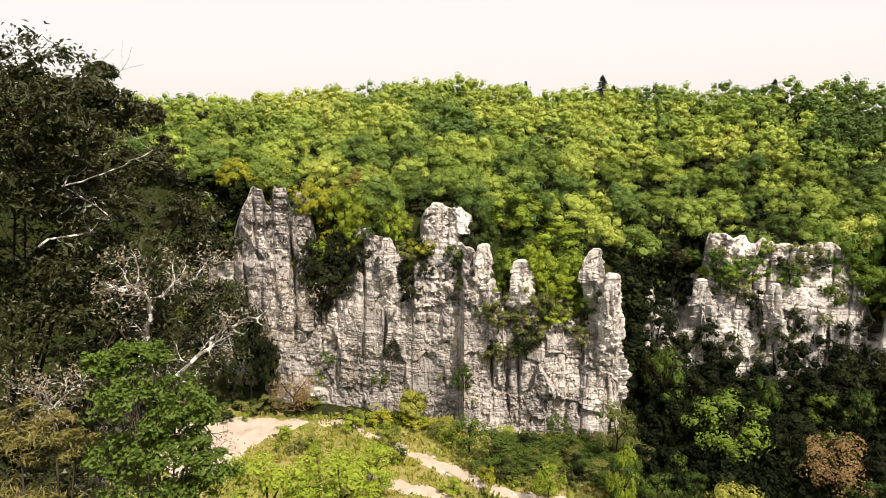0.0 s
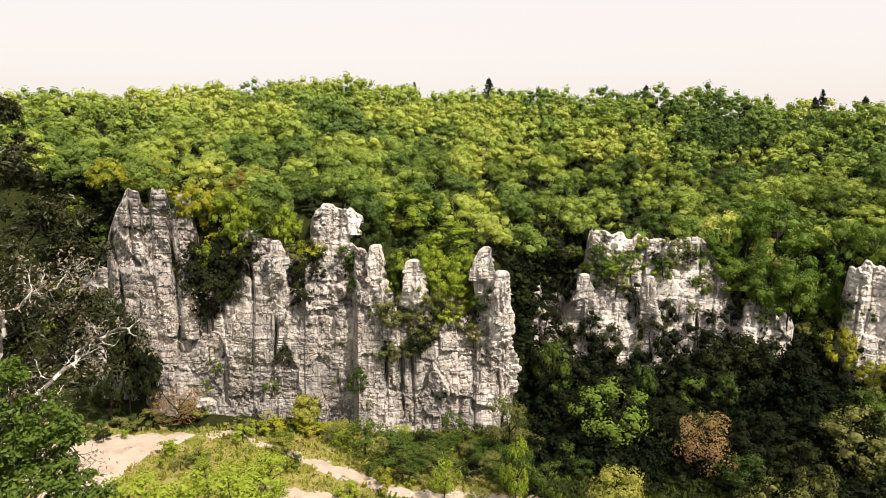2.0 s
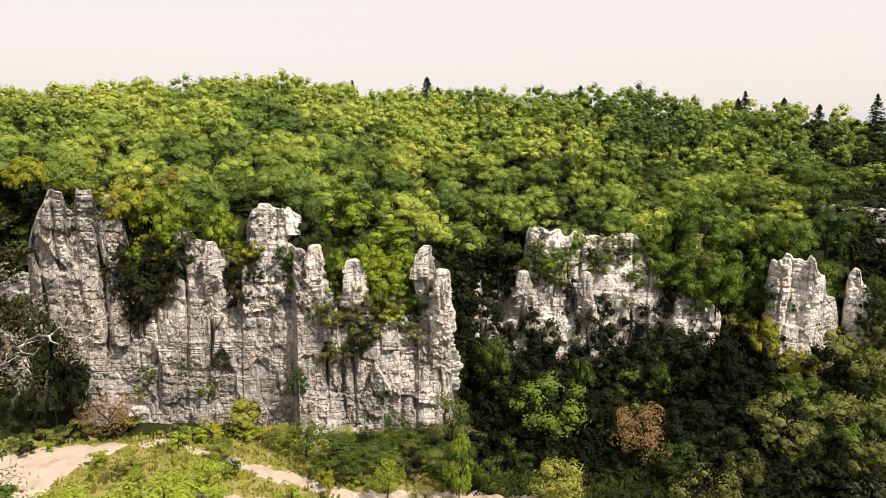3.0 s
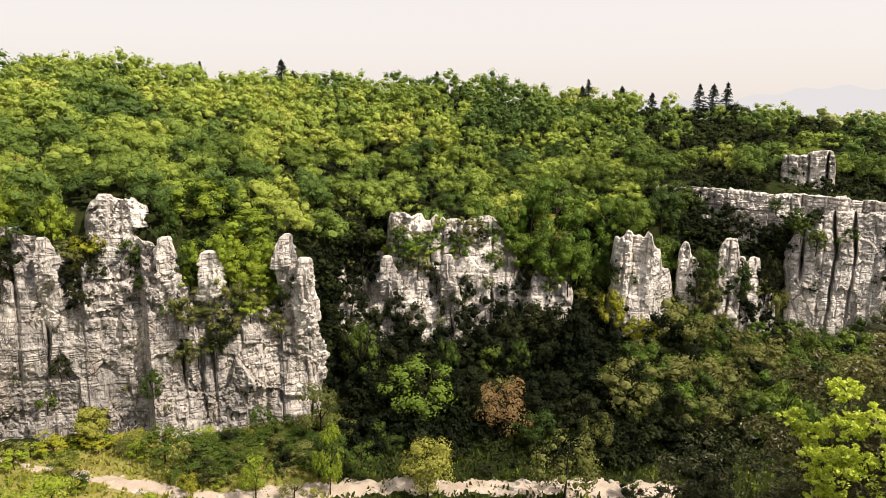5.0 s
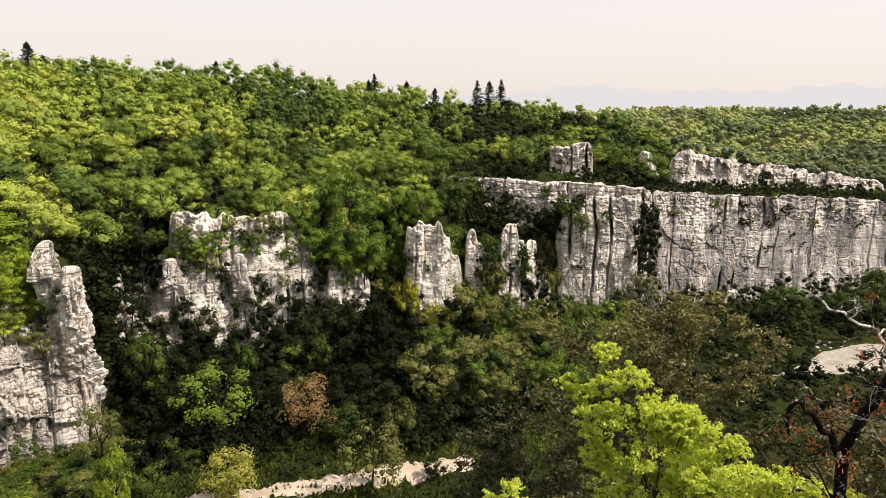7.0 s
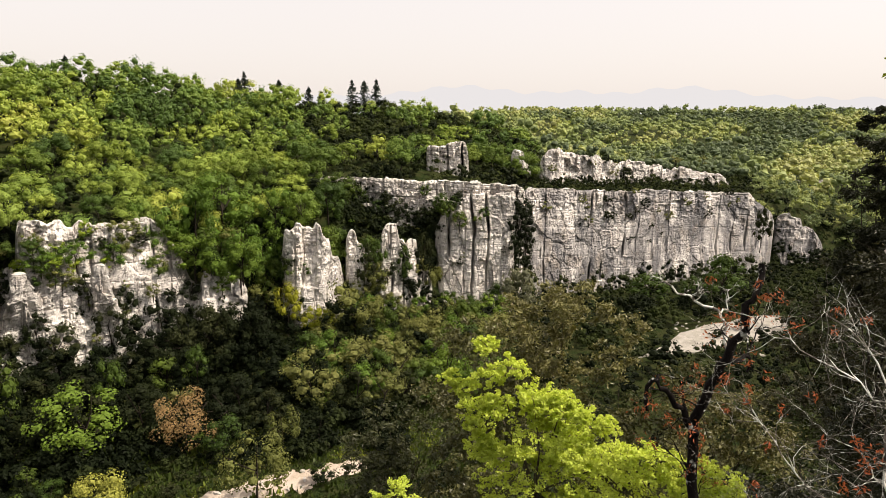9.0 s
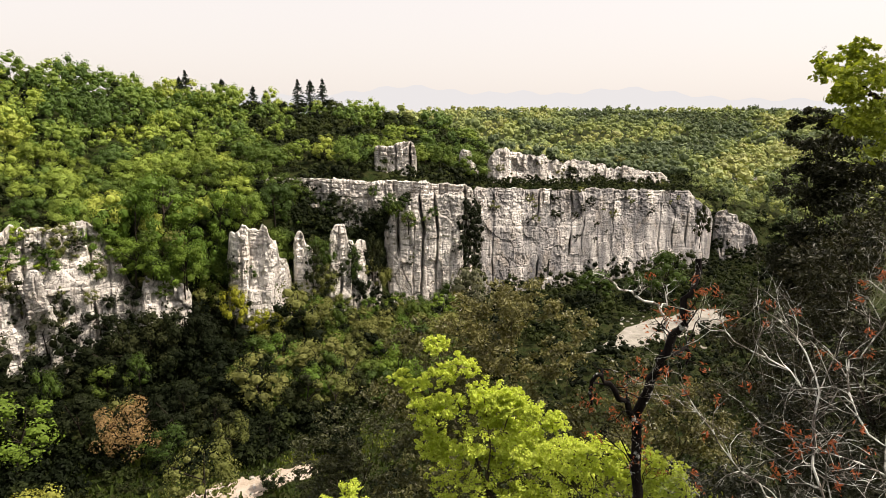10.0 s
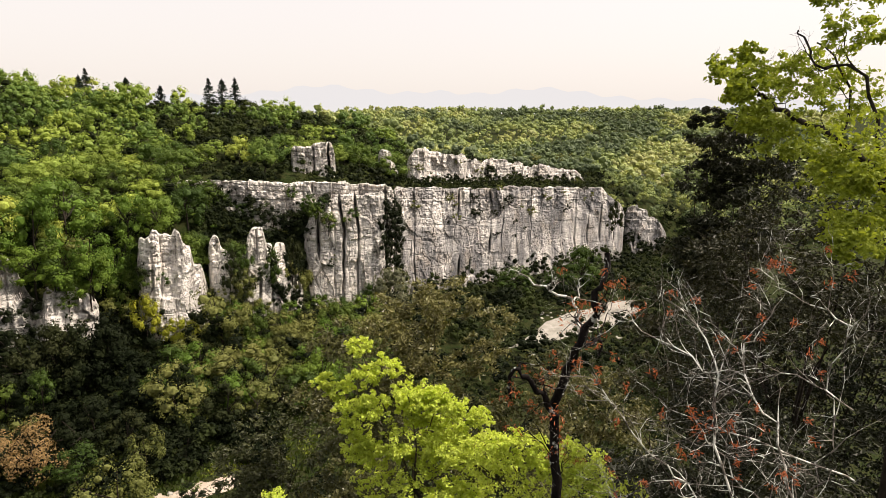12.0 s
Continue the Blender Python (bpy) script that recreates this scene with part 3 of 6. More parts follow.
rock_wall("cliff_ribs", "broken limestone ribs rising between shrubs", 46.8, 54.7,
          [(46.8, 131), (50, 132), (52.4, 135), (54.7, 143)],
          [(46.8, 15), (46.95, 22.0), (47.3, 23.2), (47.8, 23.0), (47.9, 20.5), (48.4, 19.8), (48.7, 18.2), (49.9, 18.6), (50.1, 22.5), (50.5, 24.2), (51.4, 23.9), (51.6, 20.5), (52.0, 20.4), (52.2, 18.6), (52.4, 20.4), (53.2, 19.6), (53.3, 15), (54.3, 12.5), (54.7, 8)], [(46.8, 6), (54.7, 4)], 33, res=0.2, depth=8, widths=(1.6, 3.0), drop=0.4, rough=0.9, mat=ROCK_PALE, lean=2.0, brow=1.0, brow_from=0.5, cracks=1.2, fade=0.3)
rock_wall("cliff_ledge", "long flat-topped limestone ledge below a wooded slope", 44.4, 62.6,
          [(44.4, 154.5), (52, 155), (58, 155.5), (62.6, 158)], [(44.4, 32.3), (50.8, 31.7), (57, 31.1), (62.6, 30.5)], [(44.4, 26), (53, 20), (58, 13), (62.6, 4)], 37, res=0.24, depth=9, widths=(1.6, 5), drop=0.35, rough=0.6, mat=ROCK_PALE, lean=0.8, brow=0.3, brow_from=0.3, fade=0.4, beds=(0.7, 2.0))
rock_wall("cliff_face", "smooth pale limestone face split by upright cracks", 54.7, 61.9,
          [(54.7, 149), (55.6, 147), (58, 147.5), (61.2, 150), (61.9, 152)], [(54.7, 21.5), (55.2, 22.5), (55.25, 24.6), (56.1, 25.2), (56.15, 27.2), (57.4, 27.8), (57.45, 28.7), (61.2, 29.4), (61.9, 29)], [(54.7, 2), (61.9, 0)], 41, res=0.22, depth=7, widths=(1.8, 3.6), drop=0.7, rough=0.6, mat=ROCK_PALE, cracks=3.4, beds=(2.0, 6.0), blocky=0.5, bed_deep=0.3, lean=2.4, brow=0.6, fade=0.3, run=0.75)
rock_wall("cliff_far", "long grey limestone wall with dark water streaks", 62.2, 82.4,
          [(62.2, 163.5), (64, 167), (73, 188), (80.5, 217), (82.4, 225)], [(62.2, 28.9), (64, 28.8), (69.9, 27.6), (73, 27.2), (77, 26.2), (80.5, 24.8), (81.0, 22.5), (82.4, 18)], [(62.2, 2), (82.4, 1)], 43, res=0.26, depth=10, widths=(2.0, 7), drop=0.5, rough=0.5, mat=ROCK_STREAKED, beds=(1.4, 4.5), blocky=0.8, cracks=1.4, bed_deep=0.4, lean=3.5, brow=0.6, brow_from=0.6, fade=0.6)
rock_wall("cliff_nose", "grey limestone nose at the end of the wall", 82.3, 86.0,
          [(82.3, 232), (86, 242)], [(82.3, 15), (82.6, 17.3), (83.4, 18.2), (83.45, 16.8), (84.2, 16.2), (84.3, 14), (85.1, 13), (86, 7)], [(82.3, 1), (86, 1)], 47, res=0.3, depth=9, drop=0.8, brow=2.0, mat=ROCK_STREAKED, fade=0.8)
rock_wall("cliff_upper", "upper tier of broken limestone above the wall", 63.7, 79.2,
          [(63.7, 190), (70, 205), (79.2, 240)], [(63.7, 35.8), (64.7, 38.2), (67, 37.0), (69.8, 35.3), (72.2, 33.8), (76, 31.4), (78.2, 29.6), (79.2, 26)], [(63.7, 27), (70, 24), (79.2, 20)], 53, res=0.26, depth=8, widths=(1.4, 4), drop=1.3, rough=0.9, mat=ROCK_PALE, lean=1.2, brow=1.4, brow_from=0.4, fade=0.6, beds=(0.8, 2.4))
rock_wall("cliff_tower", "small limestone tower beside the upper tier", 61.2, 63.0, [(61.2, 188), (63, 189)], [(61.2, 36.8), (61.6, 37.8), (62.3, 37.4), (62.5, 34), (63, 33)], [(61.2, 27), (63, 27)], 67, res=0.24, depth=5, widths=(1.0, 2.0), drop=0.5, rough=0.5, mat=ROCK_PALE, lean=0.6, brow=0.4, fade=0.2, beds=(0.8, 1.8))
rock_wall("cliff_distant", "low distant limestone band across the valley", 79.5, 92,
          [(79.5, 332), (92, 348)], [(79.5, 21), (84, 21.5), (92, 23)], [(79.5, 9), (92, 11)], 59, res=0.5, depth=9, widths=(4, 10), drop=2.5)
rock_wall("cliff_knoll", "small block of jointed limestone among the trees of the slope", 53.9, 57.6, [(53.9, 175), (57.6, 175)], [(53.9, 38.6), (54.2, 39.4), (55.6, 38.8), (55.8, 39.8), (57.3, 39.8), (57.6, 37)], [(53.9, 30), (57.6, 30)], 61, res=0.22, depth=5, widths=(1.3, 2.4), drop=0.5, rough=0.4, mat=ROCK_PALE, lean=0.4, brow=0.3, brow_from=0.5, fade=0.12, beds=(0.9, 1.7), cracks=3.0, blocky=2.2, run=0.7, bed_deep=1.4)

PILLAR = "weathered pale limestone pillar standing off the cliff"
for n, (phi, r, zb, zt, wide, deep) in enumerate((
        (-5.0, 101.2, 16, 29.7, 4.0, 3.6), (3.75, 96.4, 14, 29.5, 5.0, 4.0), (6.95, 96.0, 17, 27.3, 4.6, 3.6), (13.35, 96.6, 16, 29.2, 3.8, 3.4), (14.7, 94.6, 6, 26.0, 5.0, 4.4),
        (22.0, 114.8, 12, 22.0, 4.4, 3.6), (27.4, 116.0, 8, 22.0, 4.4, 3.6))):
    pinnacle("rock_pillar", PILLAR, phi, r, zb, zt, wide, deep, 200 + n, taper=0.58)


# ---- plants ----
ICO = (1 + 5**0.5) / 2
ICO_V = unit(np.array([(-1, ICO, 0), (1, ICO, 0), (-1, -ICO, 0), (1, -ICO, 0), (0, -1, ICO), (0, 1, ICO), (0, -1, -ICO), (0, 1, -ICO), (ICO, 0, -1), (ICO, 0, 1), (-ICO, 0, -1), (-ICO, 0, 1)], float))
ICO_F = np.array([(0, 11, 5), (0, 5, 1), (0, 1, 7), (0, 7, 10), (0, 10, 11), (1, 5, 9), (5, 11, 4), (11, 10, 2), (10, 7, 6), (7, 1, 8), (3, 9, 4), (3, 4, 2), (3, 2, 6), (3, 6, 8), (3, 8, 9), (4, 9, 5), (2, 4, 11), (6, 2, 10), (8, 6, 7), (9, 8, 1)])


def leaf_quads(rng, centres, normals, size, slim=0.55):
    """Folded diamond leaves at the given places."""
    n = len(centres)
    t = unit(np.cross(normals, rng.normal(size=(n, 3))))
    b = np.cross(normals, t)
    k = (size * rng.uniform(0.65, 1.35, n))[:, None]
    v = np.stack([centres - t * k * 0.5, centres + b * k * slim * 0.5 + normals * k * 0.08, centres + t * k * 0.5 - normals * k * 0.1, centres - b * k * slim * 0.5 + normals * k * 0.08], 1)
    return v.reshape(-1, 3), np.arange(4 * n).reshape(n, 4)


def crown_arrays(seed, rx, rz, clumps, leaves, size, middle, core=0.66, low=-0.45, slim=0.7, spread=(0.6, 0.86), clump=(0.30, 0.46)):
    """A crown of rounded leafy clumps with gaps: points and faces."""
    rng = np.random.default_rng(seed)
    d = unit(rng.normal(size=(clumps * 4, 3)))
    d = d[d[:, 2] > low][:clumps]
    centre = d * (rx, rx, rz) * rng.uniform(*spread, (len(d), 1)) + (0, 0, middle)
    radius = rng.uniform(*clump, len(d)) * min(rx, rz * 1.2)
    verts, quads, tris, total = [], [], [], 0
    for c, cr in zip(centre, radius):
        e = unit(rng.normal(size=(leaves, 3)) + (0, 0, 0.35) + 0.7 * unit(c - (0, 0, middle * 0.8)))
        bough = unit(rng.normal(size=(5, 3)) + (0, 0, 0.5))
        lobe = np.max(e @ bough.T, 1, keepdims=True)
        at = c + e * (1, 1, 0.8) * cr * (0.74 + 0.42 * np.maximum(lobe, 0) ** 3) * rng.uniform(0.84, 1.10, (leaves, 1))
        lv, lf = leaf_quads(rng, at, unit(e + 0.36 * rng.normal(size=e.shape) + (0, 0, 0.2)), size, slim)
        verts.append(lv)
        quads.append(lf + total)
        total += len(lv)
        if core:
            turned = ICO_V @ np.linalg.qr(rng.normal(size=(3, 3)))[0]
            verts.append(c + turned * (1, 1, 0.8) * cr * core * rng.uniform(0.7, 1.05, (12, 1)))
            tris.append(ICO_F + total)
            total += 12
    return np.concatenate(verts), np.concatenate(quads), np.concatenate(tris) if tris else np.zeros((0, 3), int)


def tubes(segments, sides=6):
    """Tapered tubes for (p0, p1, r0, r1); a tube that starts where another ends grows out of its ring."""
    p0, p1 = np.array([q[0] for q in segments], float), np.array([q[1] for q in segments], float)
    r0, r1 = np.array([q[2] for q in segments]), np.array([q[3] for q in segments])
    d = unit(p1 - p0)
    u = unit(np.cross(d, np.where(np.abs(d[:, 2:]) > 0.9, (1.0, 0, 0), (0, 0, 1.0))))
    w = np.cross(d, u)
    a = np.linspace(0, 2 * np.pi, sides, endpoint=False)
    ring = u[:, None] * np.cos(a)[None, :, None] + w[:, None] * np.sin(a)[None, :, None]
    first, last = p0[:, None] + ring * r0[:, None, None], p1[:, None] + ring * r1[:, None, None]
    i = np.arange(sides)
    verts, quads, grown, total = [], [], {}, 0
    for n in range(len(p0)):
        start = grown.get(tuple(np.round(p0[n], 5)))
        if start is None:
            low = total + i
            verts.append(first[n])
            total += sides
        else:
            below, at = start
            low = at + (i + int(np.argmin(((below - first[n][0]) ** 2).sum(1)))) % sides
        high = total + i
        verts.append(last[n])
        grown[tuple(np.round(p1[n], 5))] = (last[n], total)
        total += sides
        quads.append(np.stack([low, np.roll(low, -1), np.roll(high, -1), high], -1))
    return np.concatenate(verts), np.concatenate(quads)


def limbs(seed, start, way, length, radius, depth, fork=(2, 3), bend=0.25, spread=0.6, shrink=0.72, up=0.12, pieces=4, thin=0.62):
    """Grows crooked limbs. Returns segments and the twig ends with their ways."""
    rng = np.random.default_rng(seed)
    segs, tips = [], []

    def grow(p, d, ln, r, k):
        steps = pieces if k else max(2, pieces - 1)
        for i in range(steps):
            d = unit(d + rng.normal(0, bend, 3) + (0, 0, up))
            q = p + d * ln / steps
            rn = r * (1 - (1 - thin) * (i + 1) / steps) if i + 1 <= steps else r
            segs.append((p, q, r * (1 - (1 - thin) * i / steps), rn))
            p = q
            if k and i and rng.random() < 0.35:
                side = unit(d + rng.normal(0, spread * 1.3, 3))
                grow(p, side, ln * shrink * rng.uniform(0.5, 0.9), r * thin * 0.6, k - 1)
        if k == 0:
            tips.append((p, d))
            return
        for _ in range(rng.integers(fork[0], fork[1] + 1)):
            grow(p, unit(d + rng.normal(0, spread, 3)), ln * shrink * rng.uniform(0.75, 1.15), r * thin * rng.uniform(0.7, 0.95), k - 1)

    grow(np.asarray(start, float), unit(np.asarray(way, float)), length, radius, depth)
    return segs, tips


def small_trunk(seed, height, radius):
    segs, _ = limbs(seed, (0, 0, -1.0), (0, 0, 1), height + 1.0, radius, 1, fork=(3, 4), bend=0.08, spread=0.7, pieces=3)
    return tubes(segs, 5)


def plant(name, label, category, seed, rx, rz, middle, clumps, leaves, size, leaf_mat, trunk_h, trunk_r, bark_mat=None, group="", **more):
    """A tree or shrub with its trunk and crown, standing at the origin."""
    root = tagged(new(name), label, category, group=group)
    tv, tq = small_trunk(seed, trunk_h, trunk_r)
    part("trunk", mesh_of("trunk", tv, tq, bark_mat or BARK, True), root)
    cv, cq, ct = crown_arrays(seed, rx, rz, clumps, leaves, size, middle, **more)
    part("crown", mesh_of("crown", cv, [cq, ct], leaf_mat), root)
    return root


def spot(phi, r, turn=0.0, scale=1.0, sink=0.0, z=None):
    h = float(land(phi, r)) if z is None else z
    x, y = polar(phi, r)
    return Matrix.Translation((float(x), float(y), h - sink)) @ pose(0, 0, 0, 0, 0, turn) @ Matrix.Diagonal((scale, scale, scale, 1))


def sow(models, phi, r, rng, size=(0.85, 1.2), sink=0.0, z=None):
    """One more plant of a kind; the first of each model is moved, later ones are copies."""
    model = models[rng.integers(len(models))]
    k = rng.uniform(*size)
    m = spot(phi, r, rng.uniform(0, 360), 1.0, sink, z)
    if not model.get("sown"):
        ob = model
        ob["sown"] = 1
    else:
        ob = copy_thing(model, m)
    ob.matrix_basis = m @ Matrix.Diagonal((k, k, k * rng.uniform(0.9, 1.1), 1))
    return ob


def scatter(rng, phi0, phi1, r0, r1, gap, tries=30000):
    """Places at least about gap metres apart, by bearing and distance."""
    cell, kept, places = {}, [], []
    for _ in range(tries):
        phi = rng.uniform(phi0, phi1)
        r = math.sqrt(rng.uniform(r0(phi) ** 2, r1(phi) ** 2))
        x, y = polar(phi, r)
        i, j = int(x // gap), int(y // gap)
        if any((x - a) ** 2 + (y - b) ** 2 < gap * gap for di in (-1, 0, 1) for dj in (-1, 0, 1) for a, b in cell.get((i + di, j + dj), ())):
            continue
        cell.setdefault((i, j), []).append((x, y))
        places.append((phi, r))
    return places


def woods(name, label, places, models, leaf_mat, rng, size, tone, sink=0.0):
    """Very many trees as one mesh. models: crown arrays."""
    verts, quads, tris, tones, total = [], [], [], [], 0
    for phi, r in places:
        v, q, t = models[rng.integers(len(models))]
        a, k = rng.uniform(0, 2 * np.pi), rng.uniform(*size)
        c, s = np.cos(a) * k, np.sin(a) * k
        x, y = polar(phi, r)
        p = np.stack([v[:, 0] * c - v[:, 1] * s + x, v[:, 0] * s + v[:, 1] * c + y, v[:, 2] * k * rng.uniform(0.85, 1.2) + float(land(phi, r)) - sink], -1)
        verts.append(p)
        quads.append(q + total)
        tris.append(t + total)
        tones.append(np.full(len(v), tone(phi, r)))
        total += len(v)
    me = mesh_of(name, np.concatenate(verts), [np.concatenate(quads), np.concatenate(tris)], leaf_mat, tone=np.concatenate(tones))
    return tagged(new(name, me), label, "woods", kind="stuff")


rng = np.random.default_rng(77)
# ---- the wooded hill behind the cliffs: the nearest trees one by one, the rest as one ----
DOME = dict(spread=(0.56, 0.86), clump=(0.24, 0.42), low=-0.45, core=0.66)
oak_models = [plant("oak_tree", "young-leaved oak with a rounded clumpy crown on the slope", "tree", 300 + i, rng.uniform(3.4, 4.6), rng.uniform(3.4, 4.4), 4.2, 26, 74, 0.29, LEAF_OAK, 2.8, 0.2, BARK_BLACK, group="oaks of the hill", **DOME) for i in range(7)]
deep_models = [plant("oak_tree", "deep green oak with a rounded clumpy crown on the slope", "tree", 310 + i, rng.uniform(3.4, 4.6), rng.uniform(3.4, 4.4), 4.2, 26, 74, 0.29, LEAF_DEEP, 2.8, 0.2, BARK_BLACK, group="oaks of the hill", **DOME) for i in range(5)]
slope = scatter(rng, -33, 63, lambda p: float(lie(CLIFF_R, p)) + (4.5 if not -4 < p < 3 else 11), lambda p: float(lie(RIDGE_R, p)) + 10, 5.1)
slope = [(p, r) for p, r in slope if not (p > 46 and r < 168) and not (p > 54 and r < 182)]
slope.sort(key=lambda q: q[1] - float(lie(CLIFF_R, q[0])))
for phi, r in slope[:200]:
    sow(deep_models if rng.random() < np.interp(phi, [5, 30, 42, 46], [0.2, 0.35, 0.35, 0.6]) else oak_models, phi, r, rng, (0.6, 1.15), 0.5)


def crown_set(seed, count, clumps, leaves, size, rx=(3.2, 4.4), rz=(2.6, 3.4), middle=4.4, **more):
    pick = np.random.default_rng(seed)
    return [crown_arrays(seed + i, pick.uniform(*rx), pick.uniform(*rz), clumps, leaves, size, middle, **more) for i in range(count)]


def hill_tone(phi, r):
    """Paler, yellower oaks to the left of the hill, darker ones towards its right end."""
    stand = float(lumps.fbm(np.array([phi * 0.16, r * 0.03, 2.0]), 2))
    return float(np.clip(rng.normal(0.50 - 0.0045 * (phi - 5) + 0.8 * stand, 0.21), 0.02, 0.97))


rest = slope[200:]
shade = [q for q in rest if q[0] > 43 and rng.random() < np.interp(q[0], [43, 50], [0.5, 0.8])]
oaks = [q for q in rest if q not in shade]
woods("oak_woods", "dense spring oak woods covering the hill", [q for q in oaks if q[1] < 168], crown_set(330, 8, 20, 34, 0.40, (3.7, 5.0), (3.4, 4.6), 4.0, **DOME), LEAF_WOODS, rng, (0.6, 1.2), hill_tone)
woods("oak_woods", "spring oak woods along the top of the hill", [q for q in oaks if q[1] >= 168], crown_set(335, 8, 16, 22, 0.52, (3.7, 5.0), (3.4, 4.6), 4.0, **DOME), LEAF_WOODS, rng, (0.6, 1.2), hill_tone)
under = scatter(rng, -33, 62, lambda p: float(lie(CLIFF_R, p)) + 5, lambda p: float(lie(RIDGE_R, p)), 4.4, 6000)
under = [(p, r) for p, r in under if not (p > 43.5 and r < 164) and not (-4 < p < 3 and r < 110)]
# Dark filler whose colour paints the shade between the crowns.
woods("under_scrub", "undergrowth coloured dark for the shaded gaps below the oaks of the hill", under, crown_set(360, 4, 5, 5, 0.9, (2.4, 3.2), (1.6, 2.6), 1.2, low=-0.3, core=0.9), LEAF_SHADE, rng, (0.7, 1.2), lambda p, r: 0.25 + rng.random() * 0.3)
woods("holm_oak_woods", "dark evergreen oaks on the upper slope", shade, crown_set(350, 5, 14, 34, 0.40, (3.0, 4.0), (2.6, 3.4), 2.8, **DOME), LEAF_SHADE, rng, (0.55, 0.95), lambda p, r: 0.15 + rng.random() * 0.8)
def far_tone(phi, r):
    """Stands of pale and dark trees."""
    stand = float(lumps.fbm(np.array([phi * 0.22, r * 0.008, 5.0]), 2))
    return float(np.clip(0.44 + 2.0 * stand + rng.normal(0, 0.14), 0, 0.98))


mid_places = scatter(rng, 56, 100, lambda p: float(lie(RIDGE_R, p)) + 4, lambda p: 520, 7.2, 9000)
far_places = scatter(rng, 56, 98, lambda p: 520, lambda p: 1120, 10.5, 6000)
woods("valley_woods", "mixed woods on the far side of the river bend", mid_places, crown_set(390, 6, 7, 8, 0.85, (3.8, 5.2), (2.8, 3.6), 2.4, core=0.9), LEAF_FAR, rng, (0.6, 1.7), far_tone)
woods("far_woods", "far wooded plateau beyond the gorge", far_places, crown_set(370, 6, 5, 4, 1.6, (4.8, 6.6), (3.2, 4.2), 2.4, core=0.92), LEAF_FAR, rng, (0.8, 2.0), far_tone)
bench = scatter(rng, 44.5, 82, lambda p: 163.0 if p < 62 else float(lie(CLIFF_R, p)) + 4, lambda p: float(lie(RIDGE_R, p)) + 6, 3.2, 9000)
bench = [q for q in bench if q[0] > 60 or q[1] < 186]
woods("ledge_scrub", "dark scrub on the ledges above the wall", bench, crown_set(380, 5, 7, 11, 0.48, (1.5, 2.4), (1.2, 2.0), 1.5), LEAF_SHADE, rng, (0.5, 1.1), lambda p, r: 0.15 + rng.random() * 0.75)

edge = scatter(rng, 62.5, 80.6, lambda p: float(lie(CLIFF_R, p)) - 1.0, lambda p: float(lie(CLIFF_R, p)) + 21, 2.0, 9000)
woods("edge_scrub", "low scrub along the brink of the long wall", edge, crown_set(385, 5, 6, 11, 0.42, (1.2, 1.9), (0.8, 1.4), 0.7, low=-0.6), LEAF_SHADE, rng, (0.6, 1.1), lambda p, r: 0.1 + rng.random() * 0.6)
brow = scatter(rng, -33, 62, lambda p: float(lie(RIDGE_R, p)) - 5, lambda p: float(lie(RIDGE_R, p)) + 8, 3.4, 6000)
woods("ridge_scrub", "low scrub under the trees of the ridge", brow, crown_set(400, 4, 7, 12, 0.7, (1.8, 2.4), (1.4, 2.0), 1.0, low=-0.9), LEAF_WOODS, rng, (0.7, 1.3), lambda p, r: rng.random() * 0.5)
# ---- dark woods on the scree at the foot of the cliffs, shade put into their tones ----
MODELS = {}


def models(kind):
    if kind not in MODELS:
        mat, name, label, clumps, leaves, size, extra = KINDS[kind.split()[0]]
        if "small" in kind:
            clumps, leaves, size, extra = 8, 30, 0.66, dict(low=-0.95)
        if "fine" in kind:
            clumps, leaves, size = max(20, clumps), max(72, leaves), min(0.26, size)
            extra = dict(extra, core=min(extra.get("core", 0.5), 0.4))
        group = "plants of the gorge: " + name.replace("_", " ")
        MODELS[kind] = [plant(name, label, "shrub" if "shrub" in name else "tree", 500 + 10 * len(MODELS) + i, 3.4, 3.4, 4.3, clumps, leaves, size, mat, 3.2, 0.16, BARK_BLACK, group=group, **extra) for i in range(3)]
    return MODELS[kind]


WIDE = dict(low=-0.95, spread=(0.56, 0.84), clump=(0.25, 0.42), core=0.6)
